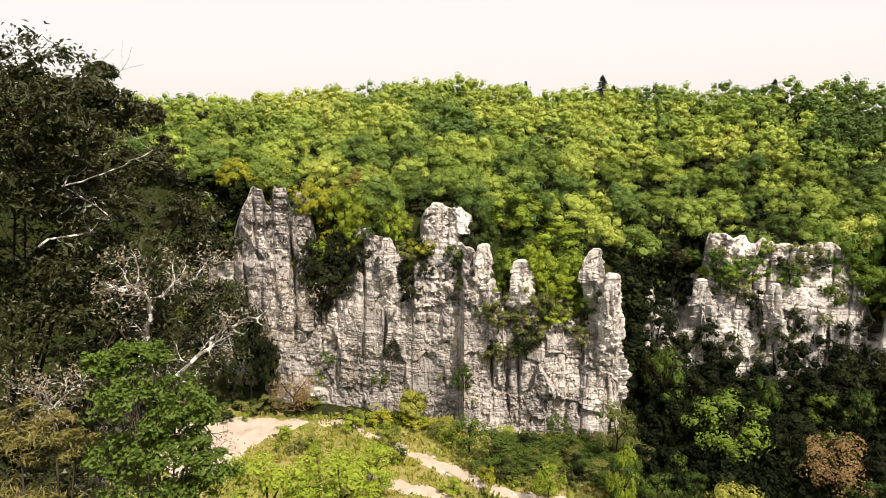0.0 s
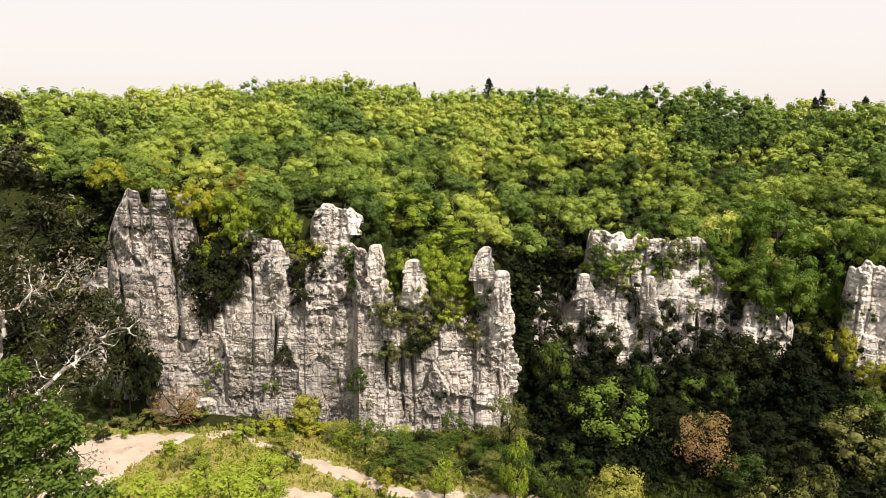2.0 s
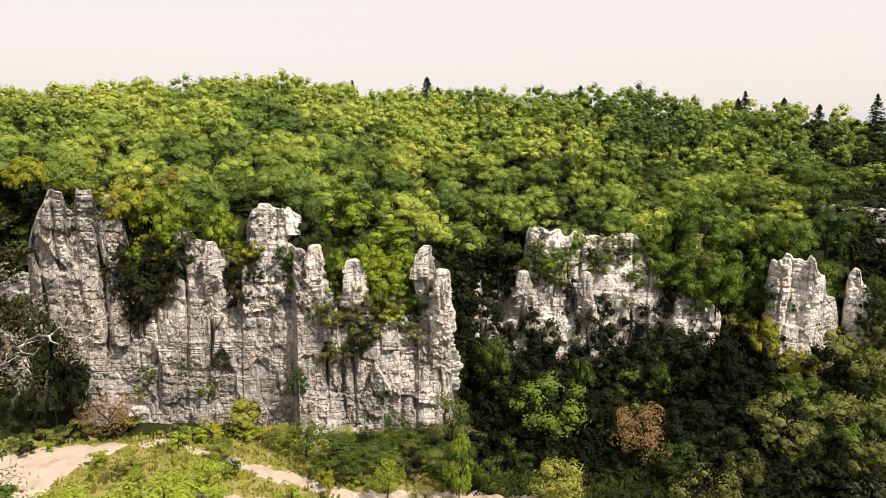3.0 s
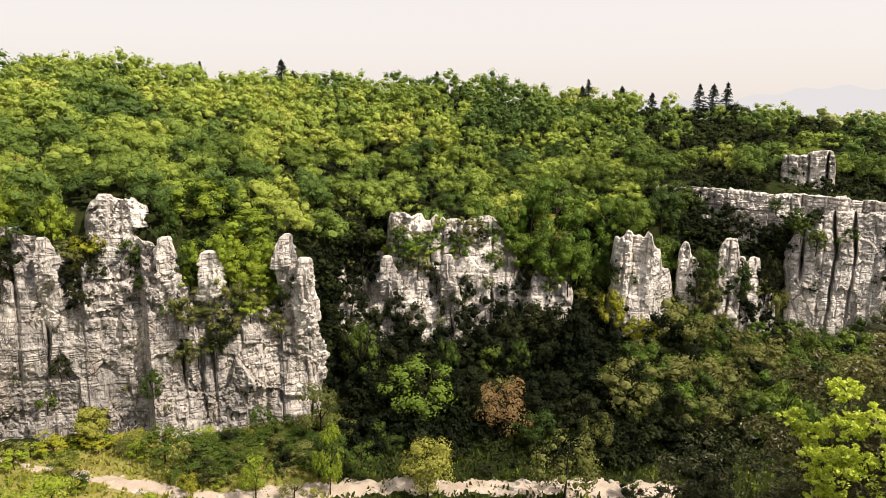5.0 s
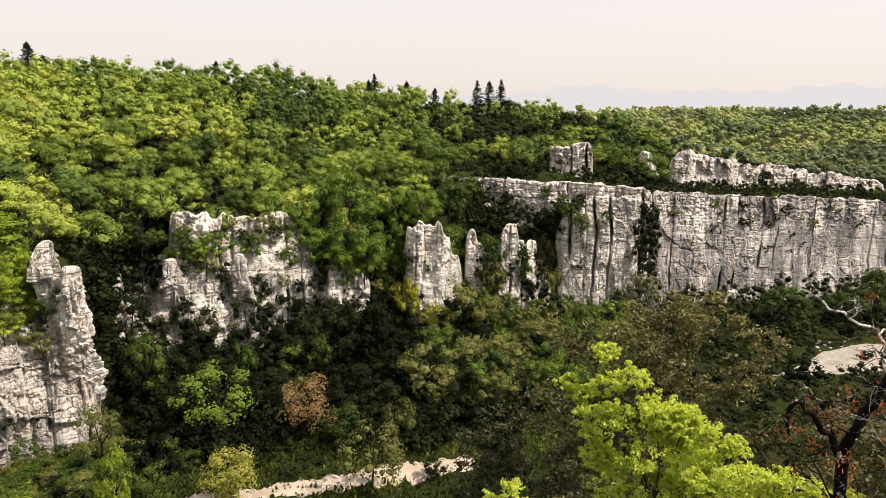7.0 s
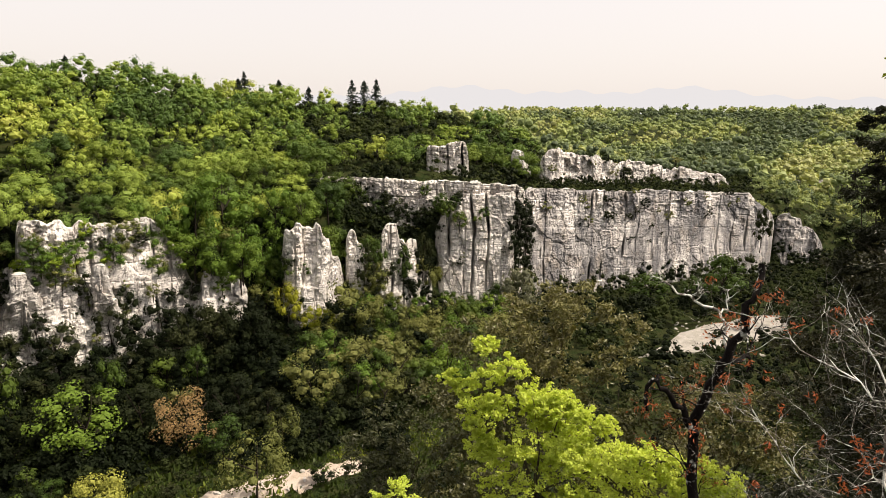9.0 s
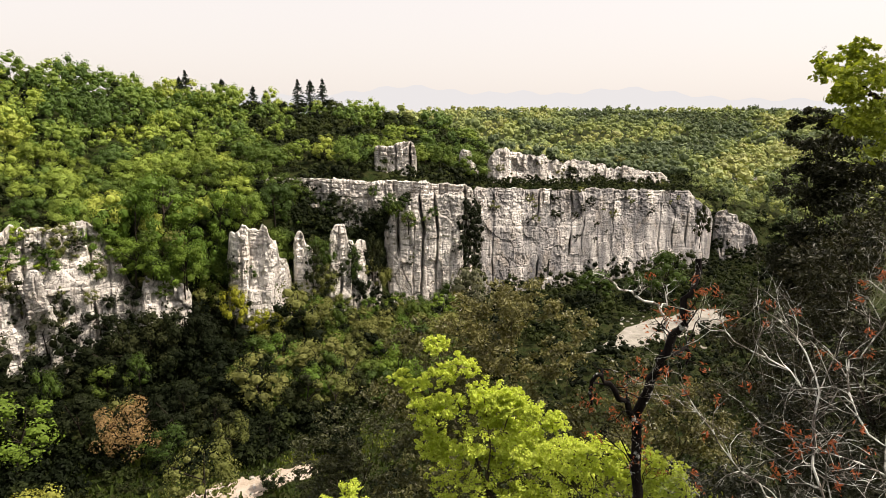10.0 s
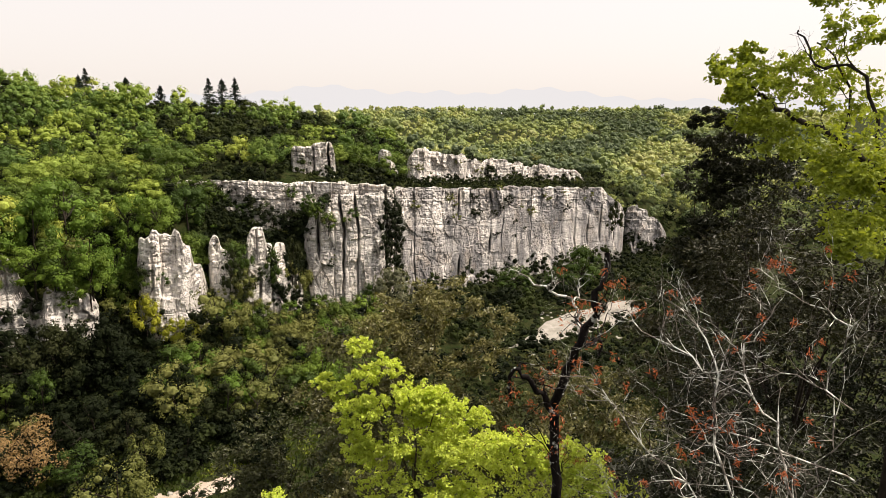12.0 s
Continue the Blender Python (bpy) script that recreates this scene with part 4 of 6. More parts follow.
KINDS = {
    "dark": (LEAF_DARK, "holm_oak", "dark evergreen oak with a dense crown on the scree", 20, 54, 0.31, WIDE),
    "green": (LEAF_GREEN, "maple_shrub", "fresh green leafy shrub at the foot of the cliff", 20, 60, 0.29, WIDE),
    "vivid": (LEAF_VIVID, "leaning_oak", "vivid green oak leaning over the cliff edge", 24, 70, 0.27, WIDE),
    "lime": (LEAF_LIME, "lime_green_tree", "lime-green young-leaved tree in the gorge", 24, 70, 0.27, WIDE),
    "olive": (LEAF_OLIVE, "olive_green_tree", "pale olive-green tree on the scree", 22, 60, 0.28, dict(low=-0.9, core=0.6, clump=(0.25, 0.42))),
    "yellow": (LEAF_YELLOW, "yellow_oak", "yellow-green oak coming into leaf", 20, 68, 0.28, WIDE),
    "orange": (LEAF_ORANGE, "bronze_oak", "orange-tinged oak on the cliff top", 20, 68, 0.28, WIDE),
    "brown": (LEAF_BROWN, "bronze_leaved_tree", "bronze-brown tree with thin dry foliage", 40, 60, 0.2, dict(low=-0.95, core=0.0, clump=(0.2, 0.32), spread=(0.3, 0.9))),
    "willow": (LEAF_WILLOW, "willow", "yellow-green rounded willow on the river bank", 46, 80, 0.32, dict(low=-0.99, spread=(0.5, 0.82), clump=(0.28, 0.40), core=0.8)),
    "grey": (LEAF_GREY, "grey_willow", "grey-green bushy willow below the wall", 20, 50, 0.36, dict(low=-0.95, core=0.6)),
}


def place_plant(kind, phi, r, foot, tall, wide, wall=None):
    """A plant of a kind by its foot, height and width; the foot goes to the ground unless it grows on a wall."""
    if wall:
        r = on_wall(wall, phi, foot + tall * 0.4) - 0.10 * wide
        base = foot
    else:
        base = max(float(land(phi, r)), foot - 0.3 * tall)
        tall = max(1.5, foot + tall - base)
    choice = models(kind + (" fine" if r < 94 and kind != "dark" and tall > 2.2 else "" if tall > 2.9 else " small"))
    model = choice[rng.integers(3)]
    m = spot(phi, r, rng.uniform(0, 360), 1.0, 0.0, base)
    ob = model if not model.get("sown") else copy_thing(model, m)
    model["sown"] = 1
    k, kz = wide / 7.4, tall / 7.9
    ob.matrix_basis = m @ Matrix.Diagonal((k, k, kz, 1))
    return ob


scree = scatter(rng, 16.8, 61, lambda p: float(np.interp(p, [16, 20, 40, 61], [104, 96, 92, 100])), lambda p: float(lie(CLIFF_R, p)) - 1.5, 3.25, 11000)
scree_far = []
# lower growth before the trees that stand out: bearing, distance, width
CLEARINGS = ((25.0, 93, 12.6), (27.2, 99, 5.0), (19.6, 102, 6.9), (32.8, 89, 9.4), (34.1, 103, 4.4), (43.9, 101, 10.5), (41.2, 86, 4.8), (36.1, 86, 6.4))
for phi, r in scree:
    kind = rng.choice(["dark"] * 22 + ["green", "olive"]) if phi < 44 else rng.choice(["dark", "dark", "green", "olive", "olive", "vivid"])
    tall = rng.uniform(3.5, 6.5) if r > float(lie(CLIFF_R, phi)) - 9 else rng.uniform(5.5, 9.5)
    if any(abs(phi - p) * r < 32 * w and q - 13 < r < q + 1.5 for p, q, w in CLEARINGS):
        tall *= 0.45
    if kind == "dark" and r > 99:
        scree_far.append((phi, r))
        continue
    place_plant(kind, phi, r, float(land(phi, r)), tall, tall * rng.uniform(0.75, 1.05))
# Low tones only: the shadow over the scree is in the leaf colour.
woods("scree_woods", "evergreen oaks crowding the scree, darkened for the shade below the cliffs", scree_far, crown_set(460, 6, 18, 36, 0.34, (2.4, 3.2), (2.8, 3.8), 3.2, low=-0.9, spread=(0.58, 0.84), clump=(0.25, 0.42), core=0.66), LEAF_SHADE, rng, (0.75, 1.25), lambda p, r: rng.random() ** 2 * 0.34)
bank = scatter(rng, 61, 92, lambda p: 104.0, lambda p: float(lie(CLIFF_R, p)) - 2, 4.4, 14000)
bank = [(p, r) for p, r in bank if not (74.6 < p < 84 and np.interp(p, [74.6, 76, 79, 82.2, 84], [132, 132, 137, 148, 164]) < r < np.interp(p, [74.6, 76, 79, 82.2, 84], [138, 154, 161, 173, 175]))]
woods("river_scrub", "dark scrub and young trees along the river bank", bank, crown_set(410, 6, 9, 17, 0.5, (2.4, 3.4), (2.2, 3.4), 2.6, low=-0.9), LEAF_SHADE, rng, (0.6, 1.25), lambda p, r: rng.random() * 0.65)
near_slope = scatter(rng, 56, 93, lambda p: 52.0, lambda p: 104.0, 4.6, 6000)
near_slope = [(p, r) for p, r in near_slope if not (p < 62 and 68 < r < 90)]
woods("slope_scrub", "dark scrub on the slope below the rim", near_slope, crown_set(470, 5, 9, 18, 0.6, (2.2, 3.2), (1.8, 2.6), 1.8, low=-0.9), LEAF_SHADE, rng, (0.7, 1.2), lambda p, r: rng.random() * 0.8)
rim_slope = scatter(rng, -48, -23.0, lambda p: 28.0, lambda p: 64.0, 3.2, 4000)
woods("rim_scrub", "dark evergreen scrub on the slope beside the rim", rim_slope, crown_set(475, 5, 9, 26, 0.28, (1.8, 2.8), (1.4, 2.2), 1.4, low=-0.9), LEAF_SHADE, rng, (0.7, 1.2), lambda p, r: rng.random() * 0.4)
slope_right = scatter(rng, 81, 101, lambda p: float(lie(CLIFF_R, p)) + 4, lambda p: float(lie(RIDGE_R, p)) + 8, 5.0, 5000)
woods("bend_woods", "yellow-green woods on the slope at the river bend", slope_right, crown_set(420, 6, 10, 24, 0.55, (2.8, 4.0), (2.4, 3.2), 2.8), LEAF_FAR, rng, (0.6, 1.15), lambda p, r: rng.random() * 0.95)


def steep(phi, z):
    """How far off the ground first stands as high as z, at or behind the cliff line."""
    r = np.arange(float(lie(CLIFF_R, phi)) - 20, float(lie(CLIFF_R, phi)) + 40, 0.4)
    high = land(np.full_like(r, phi), r) >= z
    return float(r[np.argmax(high)]) if high.any() else float(lie(CLIFF_R, phi))


cling = []
for phi0, phi1, z0, z1, many in ((15.4, 18.5, 2, 26, 90), (15.8, 21.5, 2, 26, 110), (38.2, 41.2, 7, 26, 40), (46.2, 54.8, 8, 31, 170), (60.9, 62.8, 2, 28, 60), (82.2, 83.2, 2, 18, 16), (85.6, 92, 2, 14, 50), (-22, -16.8, 2, 36, 60)):
    for _ in range(many):
        phi = rng.uniform(phi0, phi1)
        cling.append((phi, steep(phi, rng.uniform(z0, z1))))
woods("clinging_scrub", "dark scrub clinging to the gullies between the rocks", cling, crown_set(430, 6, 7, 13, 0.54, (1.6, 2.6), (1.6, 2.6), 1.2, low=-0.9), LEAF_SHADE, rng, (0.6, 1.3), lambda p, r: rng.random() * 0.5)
for kind, phi, z, tall, wide in (("dark", -17.6, 2, 9, 8), ("dark", -18.4, 7, 9, 8), ("dark", -17.9, 12, 9, 7), ("dark", -18.3, 18, 9, 8), ("green", -17.7, 23, 8, 7), ("dark", -18.4, 27, 8, 8), ("green", -18.2, 32, 8, 8), ("dark", -17.2, 29, 6, 5), ("dark", -19.6, 10, 9, 8), ("dark", -19.8, 20, 9, 8)):
    place_plant(kind, phi, steep(phi, z), z, tall, wide)
terrace = [q for q in scatter(rng, 38.5, 62, lambda p: min(156.0, float(lie(CLIFF_R, p)) + 4), lambda p: 157.0, 3.0, 6000) if not (54.4 < q[0] < 61.2 and q[1] < 155)]
woods("terrace_scrub", "dark scrub on the terrace below the ledge", terrace, crown_set(440, 5, 9, 24, 0.46, (1.4, 2.2), (1.3, 2.2), 1.2, low=-0.9), LEAF_SHADE, rng, (0.4, 0.85), lambda p, r: 0.2 + rng.random() * 0.7)
rim = scatter(rng, -22, 62, lambda p: float(lie(CLIFF_R, p)) + 1.4, lambda p: float(lie(CLIFF_R, p)) + 10, 2.4, 7000)
for phi, r in rim:
    if phi > 44 and r > 150:
        continue
    if -3.2 < phi < 2.9 and r > 100:
        continue
    tall = rng.uniform(2.4, 5.2) * (0.62 if phi > 44 else 1.0)
    place_plant(str(rng.choice(["dark", "green", "lime", "olive", "yellow", "lime"] if phi < 15.5 else ["dark", "dark", "green", "olive"])), phi, r, float(land(phi, r)), tall, tall * rng.uniform(0.9, 1.2))

# ---- single plants that stand out ----
# The first four dark oaks are added to darken the recess like its shadow.
for kind, phi, r, foot, tall, wide in (
        ("dark", -17.2, 110, 0, 21, 8.5), ("dark", -16.2, 109.5, 0, 17, 6.5), ("dark", -15.4, 108.8, 0, 13, 4.5), ("dark", -18.6, 111, 0, 22, 9), ("brown", -13.5, 104.3, 0, 7.5, 10.0), ("green", -18.9, 116.9, 0, 5.1, 4.0), ("willow", -2.8, 97.0, 0, 6.7, 4.9), ("yellow", -9.6, 113, 31, 6.2, 6.9),
        ("yellow", -6.1, 110, 30.3, 5.6, 5.0), ("orange", -6.7, 117, 32.5, 8.3, 9.2), ("yellow", -14.9, 121, 35.2, 7.3, 9.0), ("yellow", -17.5, 127, 35.2, 7.3, 8.0),
        ("green", 2.4, 88.3, 0, 6.0, 7.0), ("green", 10.6, 90.3, 0, 5.9, 5.1), ("olive", 15.6, 87.5, 0, 9.8, 7.1), ("lime", 9.8, 75.8, 0, 6.5, 4.6)):
    place_plant(kind, phi, r, foot, tall, wide)
for kind, phi, r, foot, tall, wide in (
        ("green", 16.4, 77.6, 0, 7.1, 5.4), ("green", 19.8, 78.3, 0, 5.2, 5.0), ("green", 19.6, 102, 5.0, 9.2, 6.9), ("vivid", 25.0, 93, 0, 11.4, 12.6),
        ("brown", 32.8, 89, 0, 10.0, 9.4), ("green", 27.2, 99, 5.0, 7.5, 5.0), ("green", 34.1, 103, 6.0, 5.2, 4.4), ("lime", -16.1, 66, 4.0, 9.6, 10.5), ("lime", -9.5, 67, 2.0, 10.0, 12.0), ("lime", -6.9, 78, 1.0, 6.4, 9.0), ("lime", -12.8, 66, 2, 8.5, 9),
        ("olive", 43.9, 101, 2.0, 9.0, 10.5), ("olive", 49.1, 110, 0.5, 8.8, 11.3), ("yellow", 44.3, 120, 5.9, 6, 7.0), ("olive", 47.7, 121, 6.7, 10.1, 10.9)):
    place_plant(kind, phi, r, foot, tall, wide)
for kind, phi, r, foot, tall, wide in (
        ("yellow", 41.8, 120, 9.0, 7.4, 5.6), ("green", 50.5, 119, 2.7, 8.4, 5.7), ("green", 57.8, 130, 0.9, 9.1, 7.1), ("grey", 62.7, 146, 3.7, 9.9, 10.2),
        ("green", 36.1, 86, 0, 6.6, 6.4), ("olive", 41.2, 86, 0, 7.6, 4.8), ("lime", 16.5, 75.1, 0, 10.2, 4.2), ("yellow", 4.2, 77.9, 0, 4.3, 2.5),
        ("green", 4.3, 84.5, 0, 5.3, 9.6), ("willow", 25.8, 74.0, 0, 7.9, 7.2), ("olive", 38.6, 74.0, 0, 10.6, 8.8), ("dark", 81.6, 199, 15, 9.0, 6.1)):
    place_plant(kind, phi, r, foot, tall, wide)
for kind, phi, r, foot, tall, wide in (
        ("vivid", 31.4, 127, 22.4, 10.4, 10.2), ("vivid", 36.7, 132, 24.1, 12.7, 12.5), ("vivid", 35.0, 129, 22, 12, 10), ("vivid", 38.2, 124, 18.9, 9.2, 8.0),
        ("lime", -4.2, 103.5, 29, 6, 5), ("green", 3.7, 102, 27, 7, 5), ("lime", -7.2, 108, 30, 7, 6), ("lime", -8.6, 109, 30, 7, 6), ("yellow", -11.2, 112, 31, 8, 7), ("green", -5.2, 106, 30, 6, 5), ("vivid", 43.2, 136, 24, 8, 8), ("vivid", 41.0, 136, 24, 9, 8), ("green", 45.6, 142, 24, 9, 9), ("green", 46.5, 150, 26, 8, 9), ("dark", 44.6, 150, 26, 8, 9),
        ("lime", 6.1, 106, 27.9, 8.7, 9.8), ("lime", 10.2, 104, 23.2, 9.2, 10.0), ("lime", 8.2, 110, 27, 9, 9), ("green", 79.1, 178, 1, 12.7, 13.1),
        ("green", 73.6, 168, 0, 9.4, 11.9), ("green", 76.9, 172, 0, 8.4, 8.2), ("dark", 79.0, 148.1, 0, 2.4, 3.3), ("dark", 80.9, 157.3, 0, 3.6, 4.2)):
    place_plant(kind, phi, r, foot, tall, wide)
for kind, phi, r, foot, tall, wide, wall in (
        ("green", 1.9, 97, 5.9, 5.5, 3.9, "cliff_main"), ("dark", -4.6, 100, 9.4, 3.7, 3.5, "cliff_main"), ("dark", -10.4, 107, 16, 11.0, 8.5, "cliff_main"), ("dark", -9.2, 107, 19, 10, 8, "cliff_main"), ("dark", -11.6, 107, 18, 9, 6, "cliff_left"), ("dark", -8.3, 105, 23, 7, 6, "cliff_main"), ("dark", -10.2, 107, 23, 8, 8, "cliff_main"), ("dark", -8.2, 105, 18, 9, 5.5, "cliff_main"),
        ("dark", -11.4, 107, 20, 9, 7, "cliff_main"), ("dark", -9.4, 107, 22, 8, 7, "cliff_main"), ("dark", -10.8, 107, 14.5, 7, 5, "cliff_main"), ("dark", -7.4, 105, 24, 5, 5, "cliff_main"), ("dark", -16.2, 112, 4, 9, 6, "cliff_main"), ("dark", -15.6, 112, 10, 6, 4, "cliff_main"),
        ("olive", 8.2, 97, 19, 6, 4.5, "cliff_main"), ("olive", 10.6, 97, 17, 5, 4, "cliff_main"), ("olive", 6.2, 97, 18, 4.5, 3, "cliff_main"), ("dark", 1.3, 98, 22.5, 5, 2.6, "cliff_main"), ("olive", 12.4, 97, 14, 4, 3.4, "cliff_main"),
        ("green", 48.9, 131, 13, 9, 5.5, "cliff_ribs"), ("olive", 49.6, 131, 9, 9, 6, "cliff_ribs"), ("green", 52.0, 134, 11, 9, 5, "cliff_ribs"), ("green", 46.9, 130, 11, 9, 4.5, "cliff_ribs"), ("green", 41.2, 127, 12, 11, 6, "cliff_buttress"), ("olive", 54.3, 141, 7, 10, 6, "cliff_ribs"), ("dark", 53.9, 140, 10, 11, 5, "cliff_ribs"), ("olive", 49.0, 131, 15, 5, 3.6, "cliff_ribs"), ("green", 49.6, 131, 16, 5, 3.4, "cliff_ribs"), ("dark", 52.1, 134, 14, 6, 2.8, "cliff_ribs"), ("dark", 20.2, 118, 6, 8, 7, "cliff_middle"), ("dark", 22.8, 118, 9, 7, 5, "cliff_middle"), ("dark", 27.8, 120, 8, 9, 6, "cliff_middle"), ("dark", 26.4, 120, 15, 6, 5, "cliff_middle"), ("dark", 31.6, 122, 9, 8, 7, "cliff_middle"), ("dark", 34.0, 123, 10, 7, 7, "cliff_middle"), ("vivid", 28.6, 120, 20, 5, 5, "cliff_middle"), ("vivid", 23.4, 118, 21, 4.5, 5, "cliff_middle"), ("dark", 18.6, 115, 10, 9, 7, "cliff_middle"),
        ("lime", 5.6, 97, 22.5, 6.5, 4.6, "cliff_main"), ("lime", 9.2, 97, 20.5, 7.5, 6.5, "cliff_main"), ("lime", 11.6, 97, 20.5, 7, 5, "cliff_main"), ("lime", 7.8, 97, 23.5, 6, 5, "cliff_main"), ("olive", 9.8, 97, 17, 5, 4, "cliff_main"),
        ("vivid", 34.4, 120, 17, 9, 9, "cliff_middle"), ("vivid", 36.4, 121, 15, 11, 9, "cliff_middle"), ("vivid", 38.0, 121, 14, 11, 8, "cliff_middle"), ("vivid", 32.6, 120, 20, 6, 6, "cliff_middle"), ("vivid", 25.8, 117, 21, 5, 6, "cliff_middle"), ("dark", 29.0, 117, 10, 8, 5, "cliff_middle"), ("dark", 24.0, 117, 5, 9, 8, "cliff_middle"), ("dark", 19.6, 114, 14, 9, 7, "cliff_middle"), ("dark", 21.6, 114, 16, 7, 5, "cliff_middle"), ("green", 46.6, 130, 16, 7, 5, "cliff_ribs"), ("dark", 48.6, 130, 10, 11, 5, "cliff_ribs"), ("green", 50.0, 131, 15, 7, 4, "cliff_ribs"), ("dark", 52.0, 134, 10, 11, 4, "cliff_ribs"), ("dark", 53.6, 139, 8, 13, 6, "cliff_ribs"), ("dark", 62.0, 157, 20.5, 8.5, 8, "cliff_ledge"), ("dark", 62.4, 157, 15, 10, 8.5, "cliff_ledge"), ("dark", 62.7, 163, 19, 8, 4.5, "cliff_far"), ("dark", 62.2, 157, 9, 10, 8, "cliff_ledge"), ("dark", 62.8, 163, 11, 9, 5, "cliff_far"), ("dark", 62.1, 157, 3, 9, 7, "cliff_ledge"), ("dark", 62.7, 163, 4, 9, 6, "cliff_far"), ("dark", 55.1, 147, 19, 5, 4.5, "cliff_face"), ("green", 55.8, 147, 23, 4.5, 4, "cliff_face"), ("dark", 56.6, 147, 25.4, 4, 4, "cliff_face"), ("dark", 61.75, 150, 9, 11, 7, "cliff_face"), ("dark", 61.8, 150, 17, 11, 6.5, "cliff_face"), ("dark", 54.5, 147, 13, 9, 6, "cliff_face"), ("dark", 55.0, 147, 6, 9, 5, "cliff_face"),
        ("lime", 5.4, 95, 20, 7, 4.5, "cliff_main"), ("green", 5.2, 95, 23.5, 5.5, 4, "cliff_main"), ("lime", 8.6, 95, 22, 8, 5.5, "cliff_main"), ("lime", 10.0, 95, 19.5, 8, 6, "cliff_main"), ("lime", 11.4, 95, 21.5, 7.5, 6, "cliff_main"), ("green", 9.0, 95, 17.5, 5, 3.6, "cliff_main"), ("lime", 12.1, 95, 17.5, 6, 3.6, "cliff_main"), ("olive", -2.9, 100, 23, 7, 6, "cliff_main"), ("dark", -3.2, 100, 18, 6, 4, "cliff_main"), ("yellow", -1.8, 100, 24.7, 5.4, 6.0, "cliff_main"), ("dark", -2.6, 100, 18.4, 6.3, 4.0, "cliff_main"), ("green", 5.3, 96, 21.6, 6, 4.2, "cliff_main"), ("green", 11.8, 96, 21.1, 6, 3.9, "cliff_main"),
        ("green", 9.4, 98, 21.6, 4.8, 4.2, "cliff_main"), ("dark", 70.8, 190, 27.5, 5.5, 6.1, "cliff_upper")):
    place_plant(kind, phi, r, foot, tall, wide, wall)
for n in range(10):
    phi = 31.2 + 0.85 * n
    place_plant("dark", phi, 114.5 - 2.5 * (n % 2) + 0.25 * n, 0, (9.0, 12.5, 11.0, 13.5)[n % 4] + (2.4 if n > 2 else 0.0), 8.0 + n % 3)
for phi, r, tall, wide in ((18.4, 106, 13, 7), (20.4, 108, 12, 8), (23.4, 109, 9, 8), (26.0, 110, 8, 8), (28.8, 111, 8.5, 8)):
    place_plant("dark", phi, r, 0, tall, wide)
for n in range(22):
    phi = 44.8 + 0.44 * n + rng.uniform(-0.2, 0.2)
    place_plant(str(rng.choice(["green", "vivid", "olive", "green", "dark"])), phi, float(lie(CLIFF_R, phi)) + rng.uniform(6, 17), 0, float(land(phi, float(lie(CLIFF_R, phi)) + 11)) + rng.uniform(2.2, 3.8), rng.uniform(3.6, 5.6))
for kind, phi, z, tall, wide in (("vivid", 39.6, 14, 10, 7), ("green", 40.4, 10, 9, 7), ("vivid", 40.9, 17, 8, 6), ("olive", 39.9, 8, 7, 7), ("green", 41.0, 12, 7, 5)):
    place_plant(kind, phi, steep(phi, z) - 1.5, z, tall, wide)
# trees and shrubs on the broken upper walls
for wall, phi0, phi1, z0, z1, many, kinds in (
        ("cliff_main", -11.5, -6, 25, 30, 9, ("green", "lime", "dark", "yellow")), ("cliff_main", -4, 2.5, 22, 27, 6, ("dark", "olive", "green")), ("cliff_main", 4.6, 13.2, 18, 25, 20, ("green", "lime", "olive", "lime")),
        ("cliff_main", 4, 13, 12, 19, 10, ("olive", "dark", "olive")), ("cliff_middle", 18, 38, 19, 26, 20, ("green", "dark", "green", "olive")), ("cliff_buttress", 41, 42.2, 14, 22, 4, ("dark", "green")), ("cliff_ribs", 46.4, 54.4, 8, 16, 12, ("dark", "dark", "green", "olive")),
        ("cliff_ledge", 46, 57, 22, 27.5, 16, ("dark", "dark", "green")), ("cliff_face", 55, 61, 22, 27, 5, ("dark", "green"))):
    for _ in range(many):
        tall = rng.uniform(2.6, 5.4)
        place_plant(str(rng.choice(kinds)), rng.uniform(phi0, phi1), 0, rng.uniform(z0, z1) - 0.4 * tall, tall, tall * rng.uniform(0.8, 1.2), wall)
# tufts of scrub rooted in the cracks
for wall, phi0, phi1, z0, z1, many, kinds in (
        ("cliff_main", -15, 15.5, 3, 23, 16, ("dark", "green", "olive")), ("cliff_main", 4.5, 13, 18, 25, 10, ("green", "olive", "yellow")), ("cliff_middle", 17.5, 38, 8, 20, 26, ("dark", "green", "olive", "olive")), ("cliff_middle", 22, 33, 20, 26, 22, ("dark", "green", "lime", "olive")),
        ("cliff_buttress", 41, 46.5, 9, 19, 4, ("dark", "green")), ("cliff_face", 55, 61, 8, 24, 5, ("dark", "olive")), ("cliff_ledge", 45, 61, 24, 28, 12, ("dark", "dark", "green")),
        ("cliff_far", 63.8, 82, 18, 27, 30, ("dark", "dark", "olive")), ("cliff_far", 65, 82, 6, 20, 8, ("dark", "green")), ("cliff_upper", 64, 78, 27, 35, 16, ("dark", "olive"))):
    for _ in range(many):
        tall = rng.uniform(0.9, 3.4)
        place_plant(str(rng.choice(kinds)), rng.uniform(phi0, phi1), 0, rng.uniform(z0, z1), tall, tall * rng.uniform(0.8, 1.3), wall)

